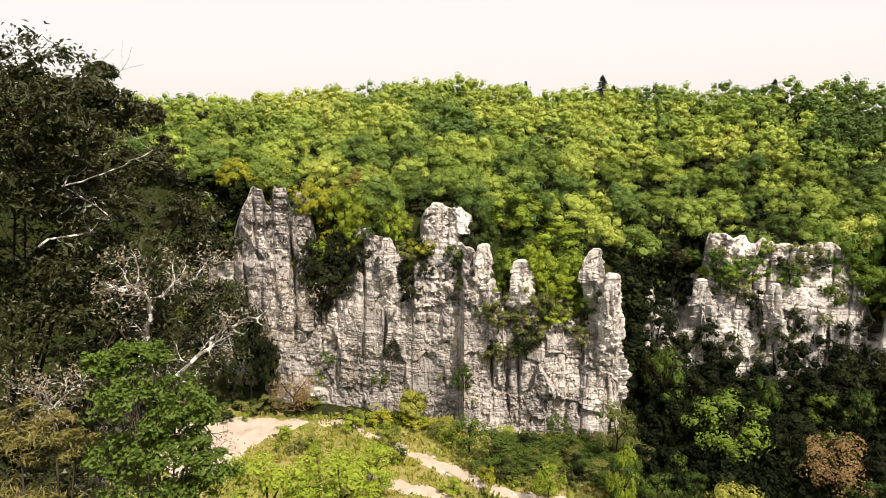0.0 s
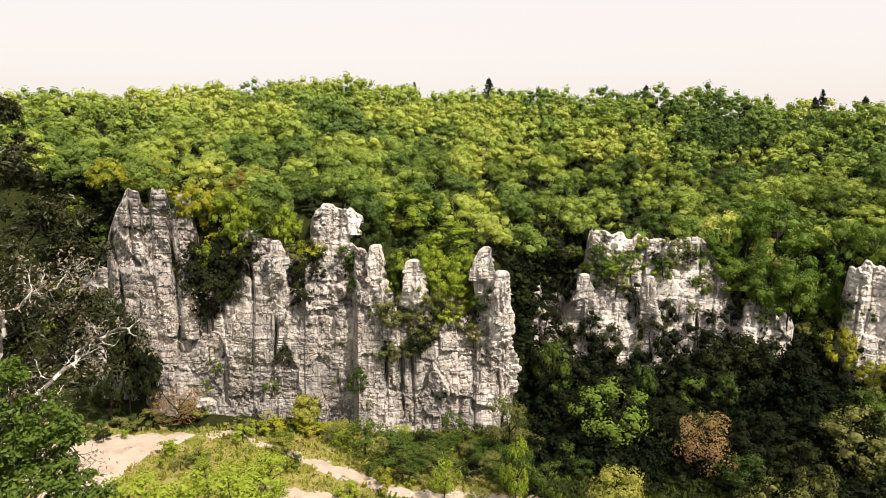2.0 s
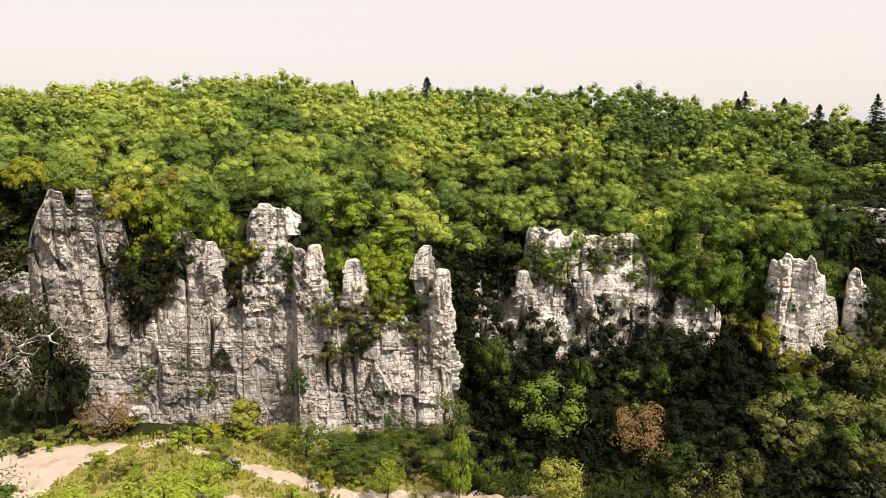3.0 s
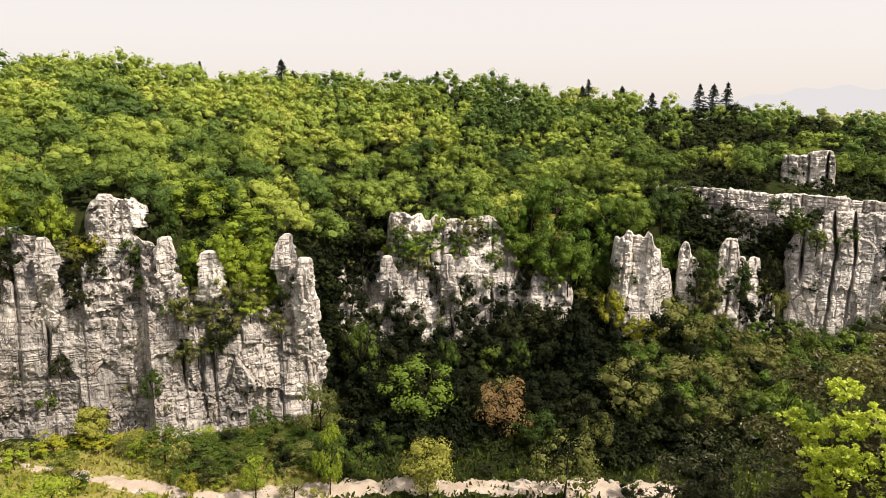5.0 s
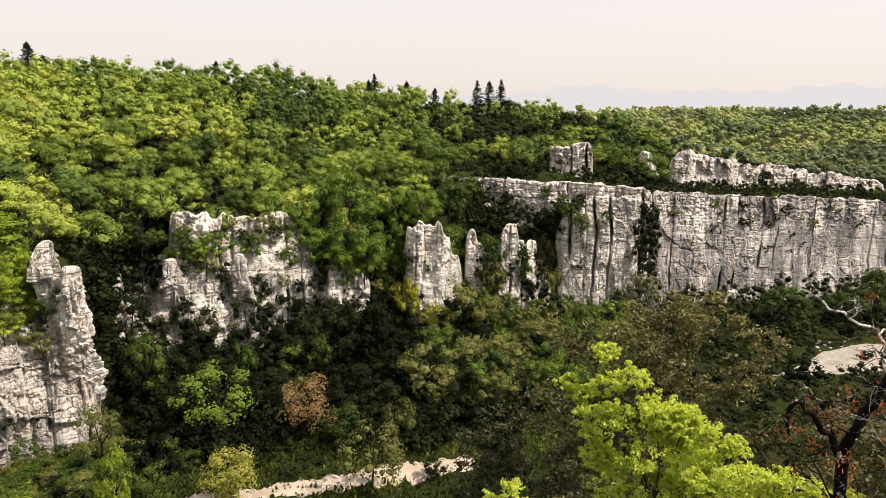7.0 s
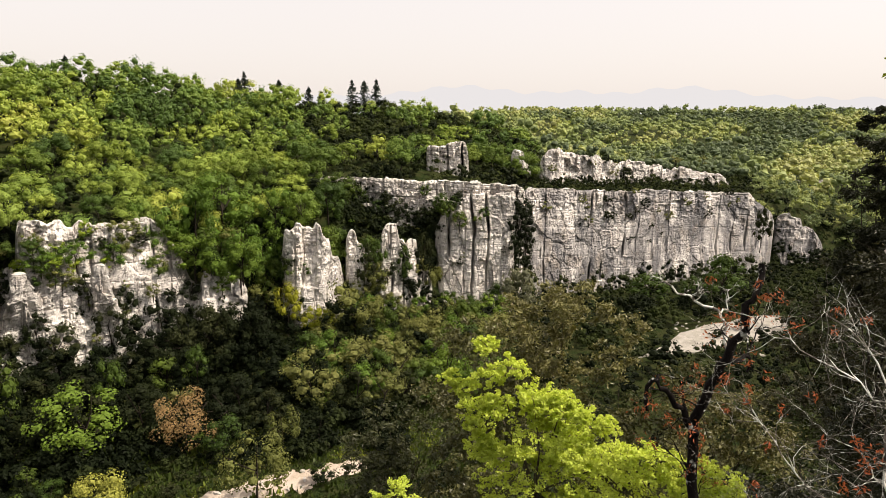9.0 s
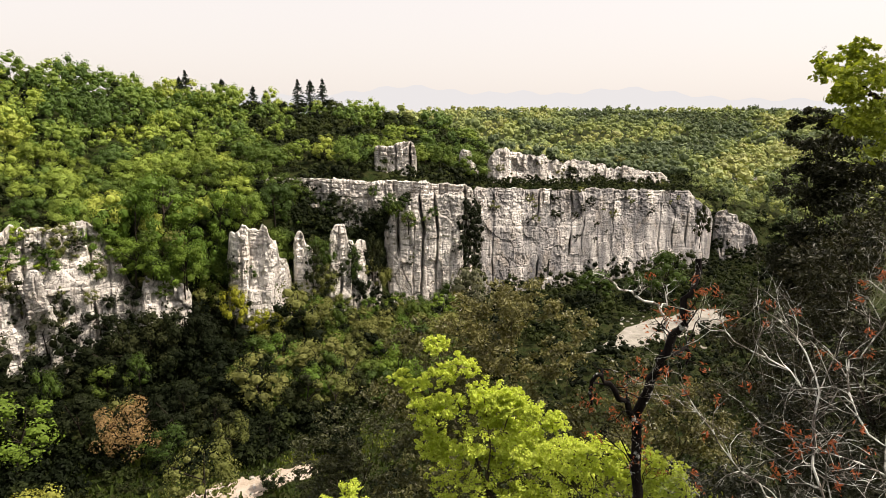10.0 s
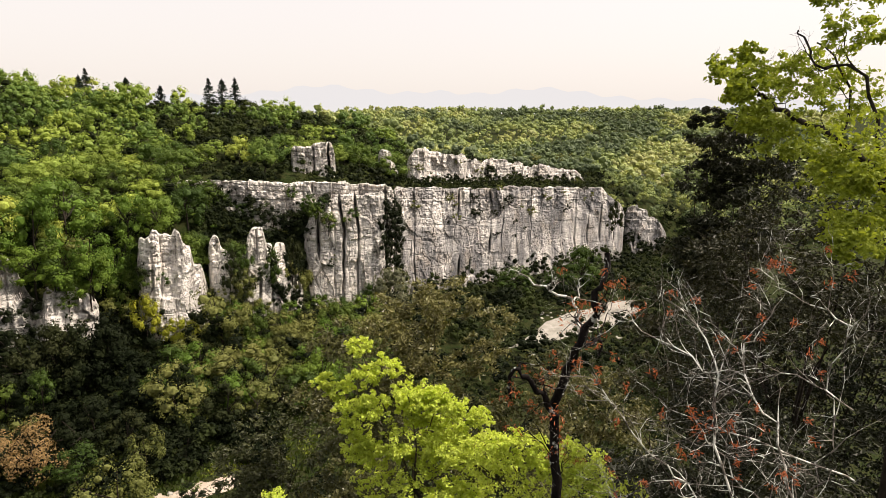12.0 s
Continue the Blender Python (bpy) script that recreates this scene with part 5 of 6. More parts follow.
# ---- valley floor: sand, stones, grass ----
def sheet(name, label, outline, lift, mat, seed, category="sand"):
    """A ragged sheet over the ground, from rows of (bearing, near, far)."""
    wob = Lumps(seed)
    phi = np.arange(outline[0][0], outline[-1][0], 0.25)
    near = np.interp(phi, [o[0] for o in outline], [o[1] for o in outline])
    far = np.interp(phi, [o[0] for o in outline], [o[2] for o in outline])
    q = np.stack([phi * 1.1, phi * 0, phi * 0], -1)
    ends = np.clip(np.minimum(phi - phi[0], phi[-1] - phi) / 1.2, 0, 1)
    mid = (near + far) / 2
    near, far = mid - (mid - near) * ends + wob.fbm(q, 2) * 1.6 * ends, mid + (far - mid) * ends + wob.fbm(q + 40, 2) * 1.6 * ends
    v = np.linspace(0, 1, 22)[:, None]
    r = near + (np.maximum(far, near + 0.05) - near) * v
    pv = np.broadcast_to(phi, r.shape)
    edge = np.minimum(v, 1 - v) * 2
    z = land(pv, r) + lift * np.minimum(1, edge * 6) - 0.02
    return tagged(new(name, mesh_of(name, polar(pv, r, z).reshape(-1, 3), grid_faces(*r.shape), mat, True)), label, category, kind="structure")


BANK = [(-25, 86, 112), (-20, 88, 108), (-17, 95, 106), (-14.6, 98, 103), (-12, 99, 101.5)]
TRACK = [(-12, 99, 100.6), (-9, 99, 100.6), (-7, 93.5, 95.2), (-5, 91, 92.2), (-3, 86.5, 89.5), (-1.3, 84.3, 87.8), (2, 80, 83.6), (4.6, 77, 80), (9, 74.5, 78), (15, 74, 78), (20.6, 74.5, 78), (32, 74.5, 78), (42, 76, 81), (48.4, 80, 83), (50, 81, 82)]
CLEARING = [(-9, 84, 85), (-7, 82, 85), (-4.5, 79, 82), (-1, 76, 79.5), (2, 73, 75)]
sheet("meadow", "sunny meadow of dry and green grass on the valley floor", [(-30, 70, 118), (-22, 70, 116), (-15, 70, 106), (0, 70, 97), (14, 70, 93), (17.5, 70, 84)], 0.05, MEADOW, 4, "meadow")
sheet("sand_bank", "pale sandy bank below the cliff", BANK, 0.12, SAND, 5)
sheet("sand_path", "pale trodden path through the meadow", TRACK, 0.12, SAND, 6)
sheet("sand_clearing", "bare sandy patch in the meadow", CLEARING, 0.10, SAND, 8)
sheet("gravel_bar", "pale gravel bar beside the river bend", [(73.0, 127, 129), (74.6, 130, 135), (76.2, 133.5, 148), (79, 139, 160), (82.2, 150, 172), (84.8, 167, 177)], 0.15, GRAVEL, 7)

stone_models = []
for i in range(5):
    lump = Lumps(900 + i)
    verts = ICO_V * (1, 0.8, 0.55) * (1 + lump.at(ICO_V * 1.7 + 4)[:, None] * 0.9)
    stone_models.append(mesh_of("stone", verts, ICO_F, STONE))
for i in range(150):
    phi, r = (rng.uniform(75.5, 83), 0) if i < 50 else (rng.uniform(-21, 48), 0)
    line = BANK if phi < -12 else TRACK
    r = rng.uniform(139, 160) if i < 50 else rng.uniform(np.interp(phi, [o[0] for o in line], [o[1] for o in line]), np.interp(phi, [o[0] for o in line], [o[2] for o in line]))
    ob = tagged(new("stone", stone_models[rng.integers(5)]), "pale river stone lying on the sand", "stone", group="river stones")
    ob.matrix_basis = spot(phi, r, rng.uniform(0, 360), rng.uniform(0.15, 0.6))

def sandy(phi, r):
    return any(np.interp(phi, [o[0] for o in line], [o[1] for o in line]) + 0.4 < r < np.interp(phi, [o[0] for o in line], [o[2] for o in line]) - 0.4 for line in (BANK, TRACK, CLEARING) if line[0][0] < phi < line[-1][0])


tuft_verts, tuft_faces, tuft_tone, total = [], [], [], 0
for phi, r in scatter(rng, -26, 62, lambda p: 64.0, lambda p: float(np.interp(p, [-26, -15, 16, 20, 62], [115, 104, 95, 100, 104])), 0.62, 22000):
    if sandy(phi, r) and rng.random() > 0.04:
        continue
    n = 7
    at = np.zeros((n, 3)) + (*polar(phi, r), float(land(phi, r)))
    at[:, :2] += rng.normal(0, 0.25, (n, 2))
    tall = rng.uniform(0.15, 0.5) * (1.8 if rng.random() < 0.1 else 1)
    lean = rng.normal(0, 0.35, (n, 3)) * tall + (0, 0, tall)
    side = unit(rng.normal(size=(n, 3)) * (1, 1, 0)) * rng.uniform(0.08, 0.22, (n, 1))
    v = np.stack([at - side, at + side, at + lean + side * 0.6, at + lean - side * 0.6], 1).reshape(-1, 3)
    tuft_verts.append(v)
    tuft_faces.append(np.arange(4 * n).reshape(n, 4) + total)
    patch = float(lumps.fbm(np.array([phi * 0.25, r * 0.12, 3.0]), 2))
    # From bearing 17 on the tone drops to near black, painting the valley's shadow.
    tuft_tone.append(np.full(4 * n, np.clip((0.62 if phi < 17 else 0.0) + 0.8 * patch + rng.normal(0, 0.1), 0, 1)))
    total += 4 * n
tagged(new("meadow_grass", mesh_of("meadow_grass", np.concatenate(tuft_verts), np.concatenate(tuft_faces), GRASS, tone=np.concatenate(tuft_tone))), "dry and green tufts of meadow grass, darkened for shade to the right", "grass", kind="stuff")
for n in range(130):
    phi = rng.uniform(-20, 17) if n < 105 else rng.uniform(17, 50)
    r = min(float(np.interp(phi, [-20, -15, -7.5, 0, 13, 17, 50], [112, 107, 101, 95, 91, 90, 90])) - rng.uniform(0, 1) ** 1.6 * 19, 100.0)
    if sandy(phi, r):
        continue
    tall = rng.uniform(1.0, 3.4)
    place_plant(str(rng.choice(["green", "olive", "yellow", "willow", "lime"] if phi < 17 else ["dark", "dark", "dark", "green"])), phi, r, 0, tall, tall * rng.uniform(1.0, 1.6))

for _ in range(90):
    phi = rng.uniform(4, 18)
    r = rng.uniform(80, 91.5)
    tall = rng.uniform(1.6, 4.0)
    place_plant(str(rng.choice(["green", "olive", "dark", "green"])), phi, r, 0, tall, tall * rng.uniform(1.0, 1.5))
for _ in range(16):
    tall = rng.uniform(1.4, 3.2)
    place_plant(str(rng.choice(["green", "olive", "dark", "lime"])), rng.uniform(-20, -10.5), rng.uniform(104.5, 108.5), 0, tall, tall * rng.uniform(1.1, 1.6))
foot_places = list(zip(rng.uniform(17.5, 52, 110), rng.uniform(83, 101, 110)))
# Tones kept low in place of the shadow at the scree foot.
woods("foot_scrub", "low bushes along the foot of the scree, darkened for shade", foot_places, crown_set(480, 5, 10, 20, 0.5, (1.6, 2.4), (1.2, 1.9), 1.2, low=-0.6), LEAF_SHADE, rng, (0.7, 1.2), lambda p, r: rng.random() ** 2 * 0.5)

# ---- pines on the skyline ----
def conifer(seed, tall, wide, tiers):
    pick = np.random.default_rng(seed)
    root = tagged(new("pine_tree"), "dark pointed conifer standing above the woods", "tree", group="skyline conifers")
    tv, tq = tubes([((0, 0, -1), (0, 0, tall), 0.22, 0.04)], 6)
    part("trunk", mesh_of("trunk", tv, tq, BARK, True), root)
    at, up = [], []
    for k in range(tiers):
        h = tall * (0.22 + 0.78 * k / tiers) + pick.normal(0, 0.12)
        reach = wide / 2 * (1 - k / tiers) ** 0.8 * pick.uniform(0.7, 1.1)
        for a in pick.uniform(0, 6.28, 10):
            for d in np.linspace(0.2, 1, 7):
                at.append((math.cos(a) * reach * d, math.sin(a) * reach * d, h - 0.25 * reach * d + pick.normal(0, 0.18)))
                up.append((math.cos(a) * 0.3, math.sin(a) * 0.3, 1))
    lv, lf = leaf_quads(pick, np.array(at), unit(np.array(up) + pick.normal(0, 0.4, (len(up), 3))), 0.55, 0.5)
    part("crown", mesh_of("crown", lv, lf, LEAF_PINE), root)
    return root


pines = [conifer(700 + i, t, w, n) for i, (t, w, n) in enumerate(((9, 4.4, 12), (8, 3.4, 11), (10, 4.0, 13), (8, 1.3, 16)))]
for phi, r, which, k in ((13.3, 219, 0, 1.25), (14.2, 220, 1, 1.05), (7.0, 217, 3, 1.0), (7.4, 218, 3, 0.7), (26.2, 221, 1, 1.0), (38.4, 226, 1, 1.0), (38.9, 228, 2, 1.0), (41.6, 230, 0, 1.0), (44.0, 234, 1, 1.0), (45.0, 236, 1, 0.9), (47.6, 240, 2, 1.05), (48.6, 240, 0, 1.2), (49.6, 242, 2, 1.1)):
    m = spot(phi, r, 40 * phi, 1.0)
    ob = pines[which] if not pines[which].get("sown") else copy_thing(pines[which], m)
    pines[which]["sown"] = 1
    ob.matrix_basis = m @ Matrix.Diagonal((k * 1.5, k * 1.5, k * 1.12, 1))


# ---- plants of the near rim ----
def eye_place(phi, el, r):
    return np.array(polar(phi, r, EYE + r * np.tan(np.radians(el))), float)


def leaf_cloud(seed, middle, radii, clumps, leaves, size, clump, core=0.0, slim=0.5, inner=0.35, squash=0.8):
    """Many leaf sprays filling an ellipsoid; core: the share of broad inner leaves that close the spray."""
    pick = np.random.default_rng(seed)
    d = unit(pick.normal(size=(clumps, 3)))
    centre = np.asarray(middle) + d * radii * pick.uniform(inner, 1.0, (clumps, 1)) ** 0.6
    reach = clump * pick.uniform(0.6, 1.35, clumps)
    sets = [(leaves, size, 0.15, 1.05)] + ([(int(leaves * core), size * 1.9, 0.0, 0.6)] if core else [])
    verts, quads, total = [], [], 0
    for many, wide, r0, r1 in sets:
        e = unit(pick.normal(size=(clumps, many, 3)))
        at = centre[:, None] + e * (1, 1, squash) * reach[:, None, None] * pick.uniform(r0, r1, (clumps, many, 1))
        way = unit(e * 0.5 + 0.8 * pick.normal(size=e.shape) + (0, 0, 0.8))
        lv, lf = leaf_quads(pick, at.reshape(-1, 3), way.reshape(-1, 3), wide, slim)
        verts.append(lv)
        quads.append(lf + total)
        total += len(lv)
    return np.concatenate(verts), np.concatenate(quads)


def blob_tree(name, label, blobs, r, leaf_mat, sprays, leaves, size, seed, foot_phi, trunk=0.12, bark_mat=None, slim=0.55, core=0.0, limb=0.035, spray=0.42):
    """A tree whose crown is a heap of leafy boughs: (bearing, elevation, radius, nearer or farther)."""
    pick = np.random.default_rng(seed)
    foot = np.array(polar(foot_phi, r, float(land(foot_phi, r)) - 0.3), float)
    root = tagged(new(name), label, "tree")
    root.location = foot
    centres = [eye_place(p, e, r + d) - foot for p, e, _, d in blobs]
    fork = np.mean(centres, 0) * (0.8, 0.8, 0.55)
    segs = [(np.zeros(3), fork * 0.5 + pick.normal(0, 0.1, 3), trunk, trunk * 0.8)]
    segs.append((segs[0][1], fork, trunk * 0.8, trunk * 0.65))
    verts, quads, total = [], [], 0
    for n, (c, (_, _, wide, _)) in enumerate(zip(centres, blobs)):
        bend = (fork + c) / 2 + pick.normal(0, 0.15 * wide, 3)
        if len(blobs) < 24 or n % 6 == 0:
            segs += [(fork, bend, limb * 2, limb * 1.4), (bend, c, limb * 1.4, limb)]
            more, _ = limbs(seed + n, c, pick.normal(0, 1, 3) + (0, 0, 0.4), wide * 0.8, limb, 2, bend=0.25, spread=0.9, pieces=2)
            segs += more
        v, f = leaf_cloud(seed * 7 + n, c, np.array((wide, wide, wide * 0.7)), sprays, leaves, size, wide * spray, slim=slim, inner=0.15, core=core, squash=0.6)
        verts.append(v)
        quads.append(f + total)
        total += len(v)
    tv, tq = tubes(segs, 6)
    part("trunk", mesh_of("trunk", tv, tq, bark_mat or BARK, True), root)
    part("crown", mesh_of("crown", np.concatenate(verts), np.concatenate(quads), leaf_mat), root)
    return root


def heap(seed, phi, el, wide, high, count, radius, depth=1.5):
    """Boughs strewn over an ellipse of bearings and elevations."""
    pick = np.random.default_rng(seed)
    out = []
    for _ in range(count):
        a, k = pick.uniform(0, 6.28), math.sqrt(pick.uniform(0.02, 1))
        out.append((phi + wide * k * math.cos(a), el + high * k * math.sin(a), radius * pick.uniform(0.65, 1.3), pick.uniform(-depth, depth)))
    return out


HOLM = "dark evergreen oak with small glossy leaves on the rim"
blob_tree("holm_oak", HOLM, heap(1, -36, -12, 13, 17, 66, 0.95) + [(-31.7, 4.0, 0.4, 0), (-30, 2.6, 0.55, 0), (-26.8, 4.7, 0.26, 0), (-27.5, 3.2, 0.36, 0), (-25.2, 2.0, 0.5, 0), (-23.4, -2.0, 0.6, 0), (-21.5, -6, 0.6, 0), (-20.2, -9, 0.55, 0), (-19.6, -13, 0.6, 0), (-21, -17, 0.8, 0.5), (-24, -21, 0.9, 0.5), (-29, -5, 1, 0), (-28, -12, 1, 0), (-26, -16, 1, 0), (-33, 1, 0.9, 0)],
          12, LEAF_NEAR_DARK, 20, 64, 0.080, 1001, -38, core=0.3, slim=0.42, bark_mat=BARK_BLACK, limb=0.012, trunk=0.07)
# Oaks beyond bearing 84 take the shaded leaf, as their unlit sides face the eye.
for n, (phi, r, el, wide, high, count, radius) in enumerate((
        (67.5, 34, -19.5, 6.5, 6.5, 26, 1.5), (60.5, 33, -25, 6.5, 7.5, 26, 1.4), (53.5, 36, -29.5, 6.0, 5.5, 20, 1.5), (74.5, 30, -24.5, 5.0, 6.5, 18, 1.2), (50.5, 34, -34, 4, 4, 10, 1.4),
        (81.5, 25, -26, 5.5, 6.0, 18, 1.1), (92.5, 15, -17, 7.0, 9.0, 40, 0.85), (98, 13, -17, 8.0, 14.0, 60, 0.85), (89, 17, -27, 7.0, 5.0, 18, 0.9), (76, 22, -33, 8, 4, 16, 0.9), (86, 14, -31, 8, 5, 24, 0.9), (97, 9.5, -30, 10, 7, 34, 0.7), (97.5, 12, -10, 6.5, 5, 26, 0.6), (66, 28, -30, 8, 6, 24, 1.2))):
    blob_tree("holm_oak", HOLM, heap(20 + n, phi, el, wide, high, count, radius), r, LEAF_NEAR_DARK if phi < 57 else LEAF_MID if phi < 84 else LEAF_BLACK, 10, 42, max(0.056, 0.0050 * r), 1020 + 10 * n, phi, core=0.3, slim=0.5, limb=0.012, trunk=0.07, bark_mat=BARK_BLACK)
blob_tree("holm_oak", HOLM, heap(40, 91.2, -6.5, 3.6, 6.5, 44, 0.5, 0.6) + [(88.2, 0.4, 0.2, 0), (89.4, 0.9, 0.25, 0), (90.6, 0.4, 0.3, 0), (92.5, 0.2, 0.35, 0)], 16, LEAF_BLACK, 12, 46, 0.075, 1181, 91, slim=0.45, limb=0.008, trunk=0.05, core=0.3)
FRESH = "bright yellow-green young-leaved tree below the rim"
blob_tree("fresh_oak", FRESH, heap(61, 64.5, -25.6, 5.5, 3.0, 16, 0.6, 0.8) + heap(62, 66, -30.5, 6.5, 4.0, 14, 0.8, 0.8) + [(60.2, -19.0, 0.55, 0), (57.0, -21.8, 0.5, 0), (58.4, -22.6, 0.6, 0), (62.4, -20.8, 0.75, 0), (60.4, -21.6, 0.7, 0), (61, -24.2, 1.0, 0), (64.6, -23.0, 0.9, 0), (66.8, -23.6, 0.8, 0), (69.2, -24.4, 0.75, 0), (71.2, -24.9, 0.6, 0),
          (64.5, -26.5, 1.2, -0.5), (68.5, -27.2, 1.1, -0.5), (72, -27.4, 0.9, 0), (59.8, -27.5, 0.7, 0), (61.5, -30, 1.1, 0), (66, -30.5, 1.3, -0.8), (70.5, -31, 1.2, -0.5), (63.5, -33.5, 1.2, 0), (68.5, -34.5, 1.3, 0)],
          24, LEAF_BRIGHT, 46, 30, 0.115, 1301, 65, slim=0.6, limb=0.02, spray=0.20)
blob_tree("fresh_shrub", "bright yellow-green shrub below the rim", [(73.6, -26.4, 0.3, 0), (75.6, -26.0, 0.28, 0), (77.6, -26.6, 0.32, 0), (80.0, -26.4, 0.28, 0), (82.2, -27.0, 0.3, 0), (71.6, -27.4, 0.36, 0), (86.0, -29.0, 0.3, 0), (82.0, -28.6, 0.42, 0), (84.2, -28.4, 0.4, 0), (87.6, -30.4, 0.36, 0), (83.0, -31.0, 0.5, 0), (86.0, -32.0, 0.5, 0), (79.0, -28.0, 0.4, 0), (74.5, -27.6, 0.3, 0), (76.6, -27.8, 0.3, 0), (78.6, -28.0, 0.32, 0), (81.0, -27.9, 0.3, 0), (83.2, -28.8, 0.3, 0), (73.0, -28.8, 0.42, 0), (75.6, -29.8, 0.5, 0), (78.5, -30.2, 0.5, 0), (81.4, -30.2, 0.45, 0), (84.0, -31.0, 0.38, 0), (76.6, -32.4, 0.5, 0), (80, -32.6, 0.5, 0)], 11.5, LEAF_BRIGHT, 30, 30, 0.055, 1401, 77, slim=0.6, limb=0.01, spray=0.3, trunk=0.05)
blob_tree("fresh_shrub", "bright yellow-green shrub tip below the rim", [(52.5, -30.4, 0.35, 0), (50.8, -31.5, 0.3, 0), (54, -32, 0.4, 0)], 16, LEAF_BRIGHT, 16, 34, 0.075, 1451, 52.5, slim=0.6, limb=0.012)
blob_tree("green_oak", "green-leaved oak sapling beside dead branches", [(-28.4, -17.2, 0.18, 0), (-26.6, -16.6, 0.14, 0), (-24.6, -17.2, 0.16, 0), (-27, -19.5, 0.34, 0), (-23.2, -20.5, 0.28, 0), (-21.4, -22.5, 0.22, 0), (-20.6, -26.5, 0.26, 0), (-21.0, -30.5, 0.3, 0), (-25, -23.5, 0.36, 0), (-28.2, -24.5, 0.34, 0), (-22.2, -24.5, 0.28, 0), (-26, -27.5, 0.4, 0), (-29.5, -28.5, 0.36, 0), (-23.2, -28.8, 0.34, 0), (-26, -31.5, 0.4, 0)],
          6.1, LEAF_SAPLING, 26, 46, 0.046, 1501, -26.5, trunk=0.04, slim=0.6, limb=0.006, spray=0.36)
blob_tree("withered_shrub", "withered ochre shrub on the rim", [(-32.2, -21.2, 0.2, 0), (-34.5, -21.0, 0.3, 0), (-30.8, -23, 0.2, 0), (-35, -25, 0.4, 0), (-32, -27, 0.35, 0), (-36, -29.5, 0.45, 0), (-31.5, -31, 0.4, 0)], 6.4, LEAF_OCHRE, 14, 44, 0.085, 1551, -34, trunk=0.04, slim=0.17, limb=0.007)


def crooked(lines, r, thick, seed, twigs=5, reach=0.5):
    """Limbs along bearings and elevations, with crooked twigs along them."""
    pick = np.random.default_rng(seed)
    segs, ends = [], []
    for n, line in enumerate(lines):
        pts = [eye_place(p, e, r + 0.25 * math.sin(3.1 * n + k)) for k, (p, e) in enumerate(line)]
        path = [pts[0]]
        for i in range(len(pts) - 1):
            p0, p1, p2, p3 = pts[max(i - 1, 0)], pts[i], pts[i + 1], pts[min(i + 2, len(pts) - 1)]
            for f in (0.2, 0.4, 0.6, 0.8, 1.0):
                curve = 0.5 * (2 * p1 + (p2 - p0) * f + (2 * p0 - 5 * p1 + 4 * p2 - p3) * f * f + (3 * p1 - p0 - 3 * p2 + p3) * f**3)
                path.append(curve + (pick.normal(0, 0.02, 3) if f < 1 else 0))
        rad = np.linspace(thick[n], thick[n] * 0.42, len(path))
        segs += [(path[i], path[i + 1], rad[i], rad[i + 1]) for i in range(len(path) - 1)]
        for _ in range(twigs * (len(pts) - 1)):
            i = pick.integers(1, len(path))
            s2, t2 = limbs(int(pick.integers(1e6)), path[i], unit(path[i] - path[i - 1]) + pick.normal(0, 0.8, 3), reach * pick.uniform(0.4, 1.1), min(rad[i] * 0.5, 0.008), 2, bend=0.3, spread=0.7, up=0.05, pieces=3)
            segs += s2
            ends += t2
    return segs, ends


def tufts(seed, ends, share, leaves, size, slim, spread):
    pick = np.random.default_rng(seed)
    at, nor = [], []
    for p, d in ends:
        if pick.random() < share:
            at.append(p + d * spread + pick.normal(0, spread, (leaves, 3)))
            nor.append(unit(pick.normal(size=(leaves, 3)) + (0, 0, 0.5)))
    return leaf_quads(pick, np.concatenate(at), np.concatenate(nor), size, slim)


def bare_tree(name, label, lines, thick, r, bark_mat, seed, leaf=None, **more):
    segs, ends = crooked(lines, r, thick, seed, **more)
    root = tagged(new(name), label, "tree")
    foot = np.array(segs[0][0])
    root.location = foot
    segs = [(a - foot, b - foot, q, w) for a, b, q, w in segs]
    tv, tq = tubes(segs, 6)
    part("bough", mesh_of("bough", tv, tq, bark_mat, True), root)
    if leaf:
        mat, share, leaves, size, slim, spread, tag = leaf
        lv, lf = tufts(seed + 3, [(p - foot, d) for p, d in ends], share, leaves, size, slim, spread)
        part("foliage", mesh_of("foliage", lv, lf, mat), root, tag)
    return root


bare_tree("dead_oak", "dead lichen-grey branches with a few withered leaves", [
    [(-31, -36), (-30.1, -30.0), (-28.5, -23.9), (-26.1, -17.5), (-24.8, -13.4), (-26.1, -11.6), (-27.7, -12.6)], [(-24.8, -13.4), (-22.7, -11.6), (-20.9, -11.3)],
    [(-27.4, -20.8), (-22.7, -18.8), (-19.4, -16.0), (-17.0, -14.9), (-13.4, -14.3)], [(-22.7, -18.8), (-21.9, -20.7), (-20.8, -24.4)], [(-33.7, -22.4), (-32.1, -19.9), (-33.9, -17.9)], [(-32.1, -19.9), (-29.8, -18.2)]],
    [0.034, 0.017, 0.024, 0.014, 0.012, 0.010], 6.6, BARK_PALE, 1201, (LEAF_DRY, 0.5, 7, 0.034, 0.5, 0.04, "withered grey-brown leaves"), twigs=6, reach=0.19)
bare_tree("dead_branch", "bare lichened branch inside the dark oak", [[(-32, -8), (-26.9, -6.3), (-30.1, -3.6)], [(-30.1, -3.6), (-26.5, -2.4), (-23.6, -0.9)], [(-30.1, -3.6), (-28.1, -1.9), (-25, 0)]], [0.018, 0.014, 0.012], 10.4, BARK_PALE, 1211, twigs=1, reach=0.3)
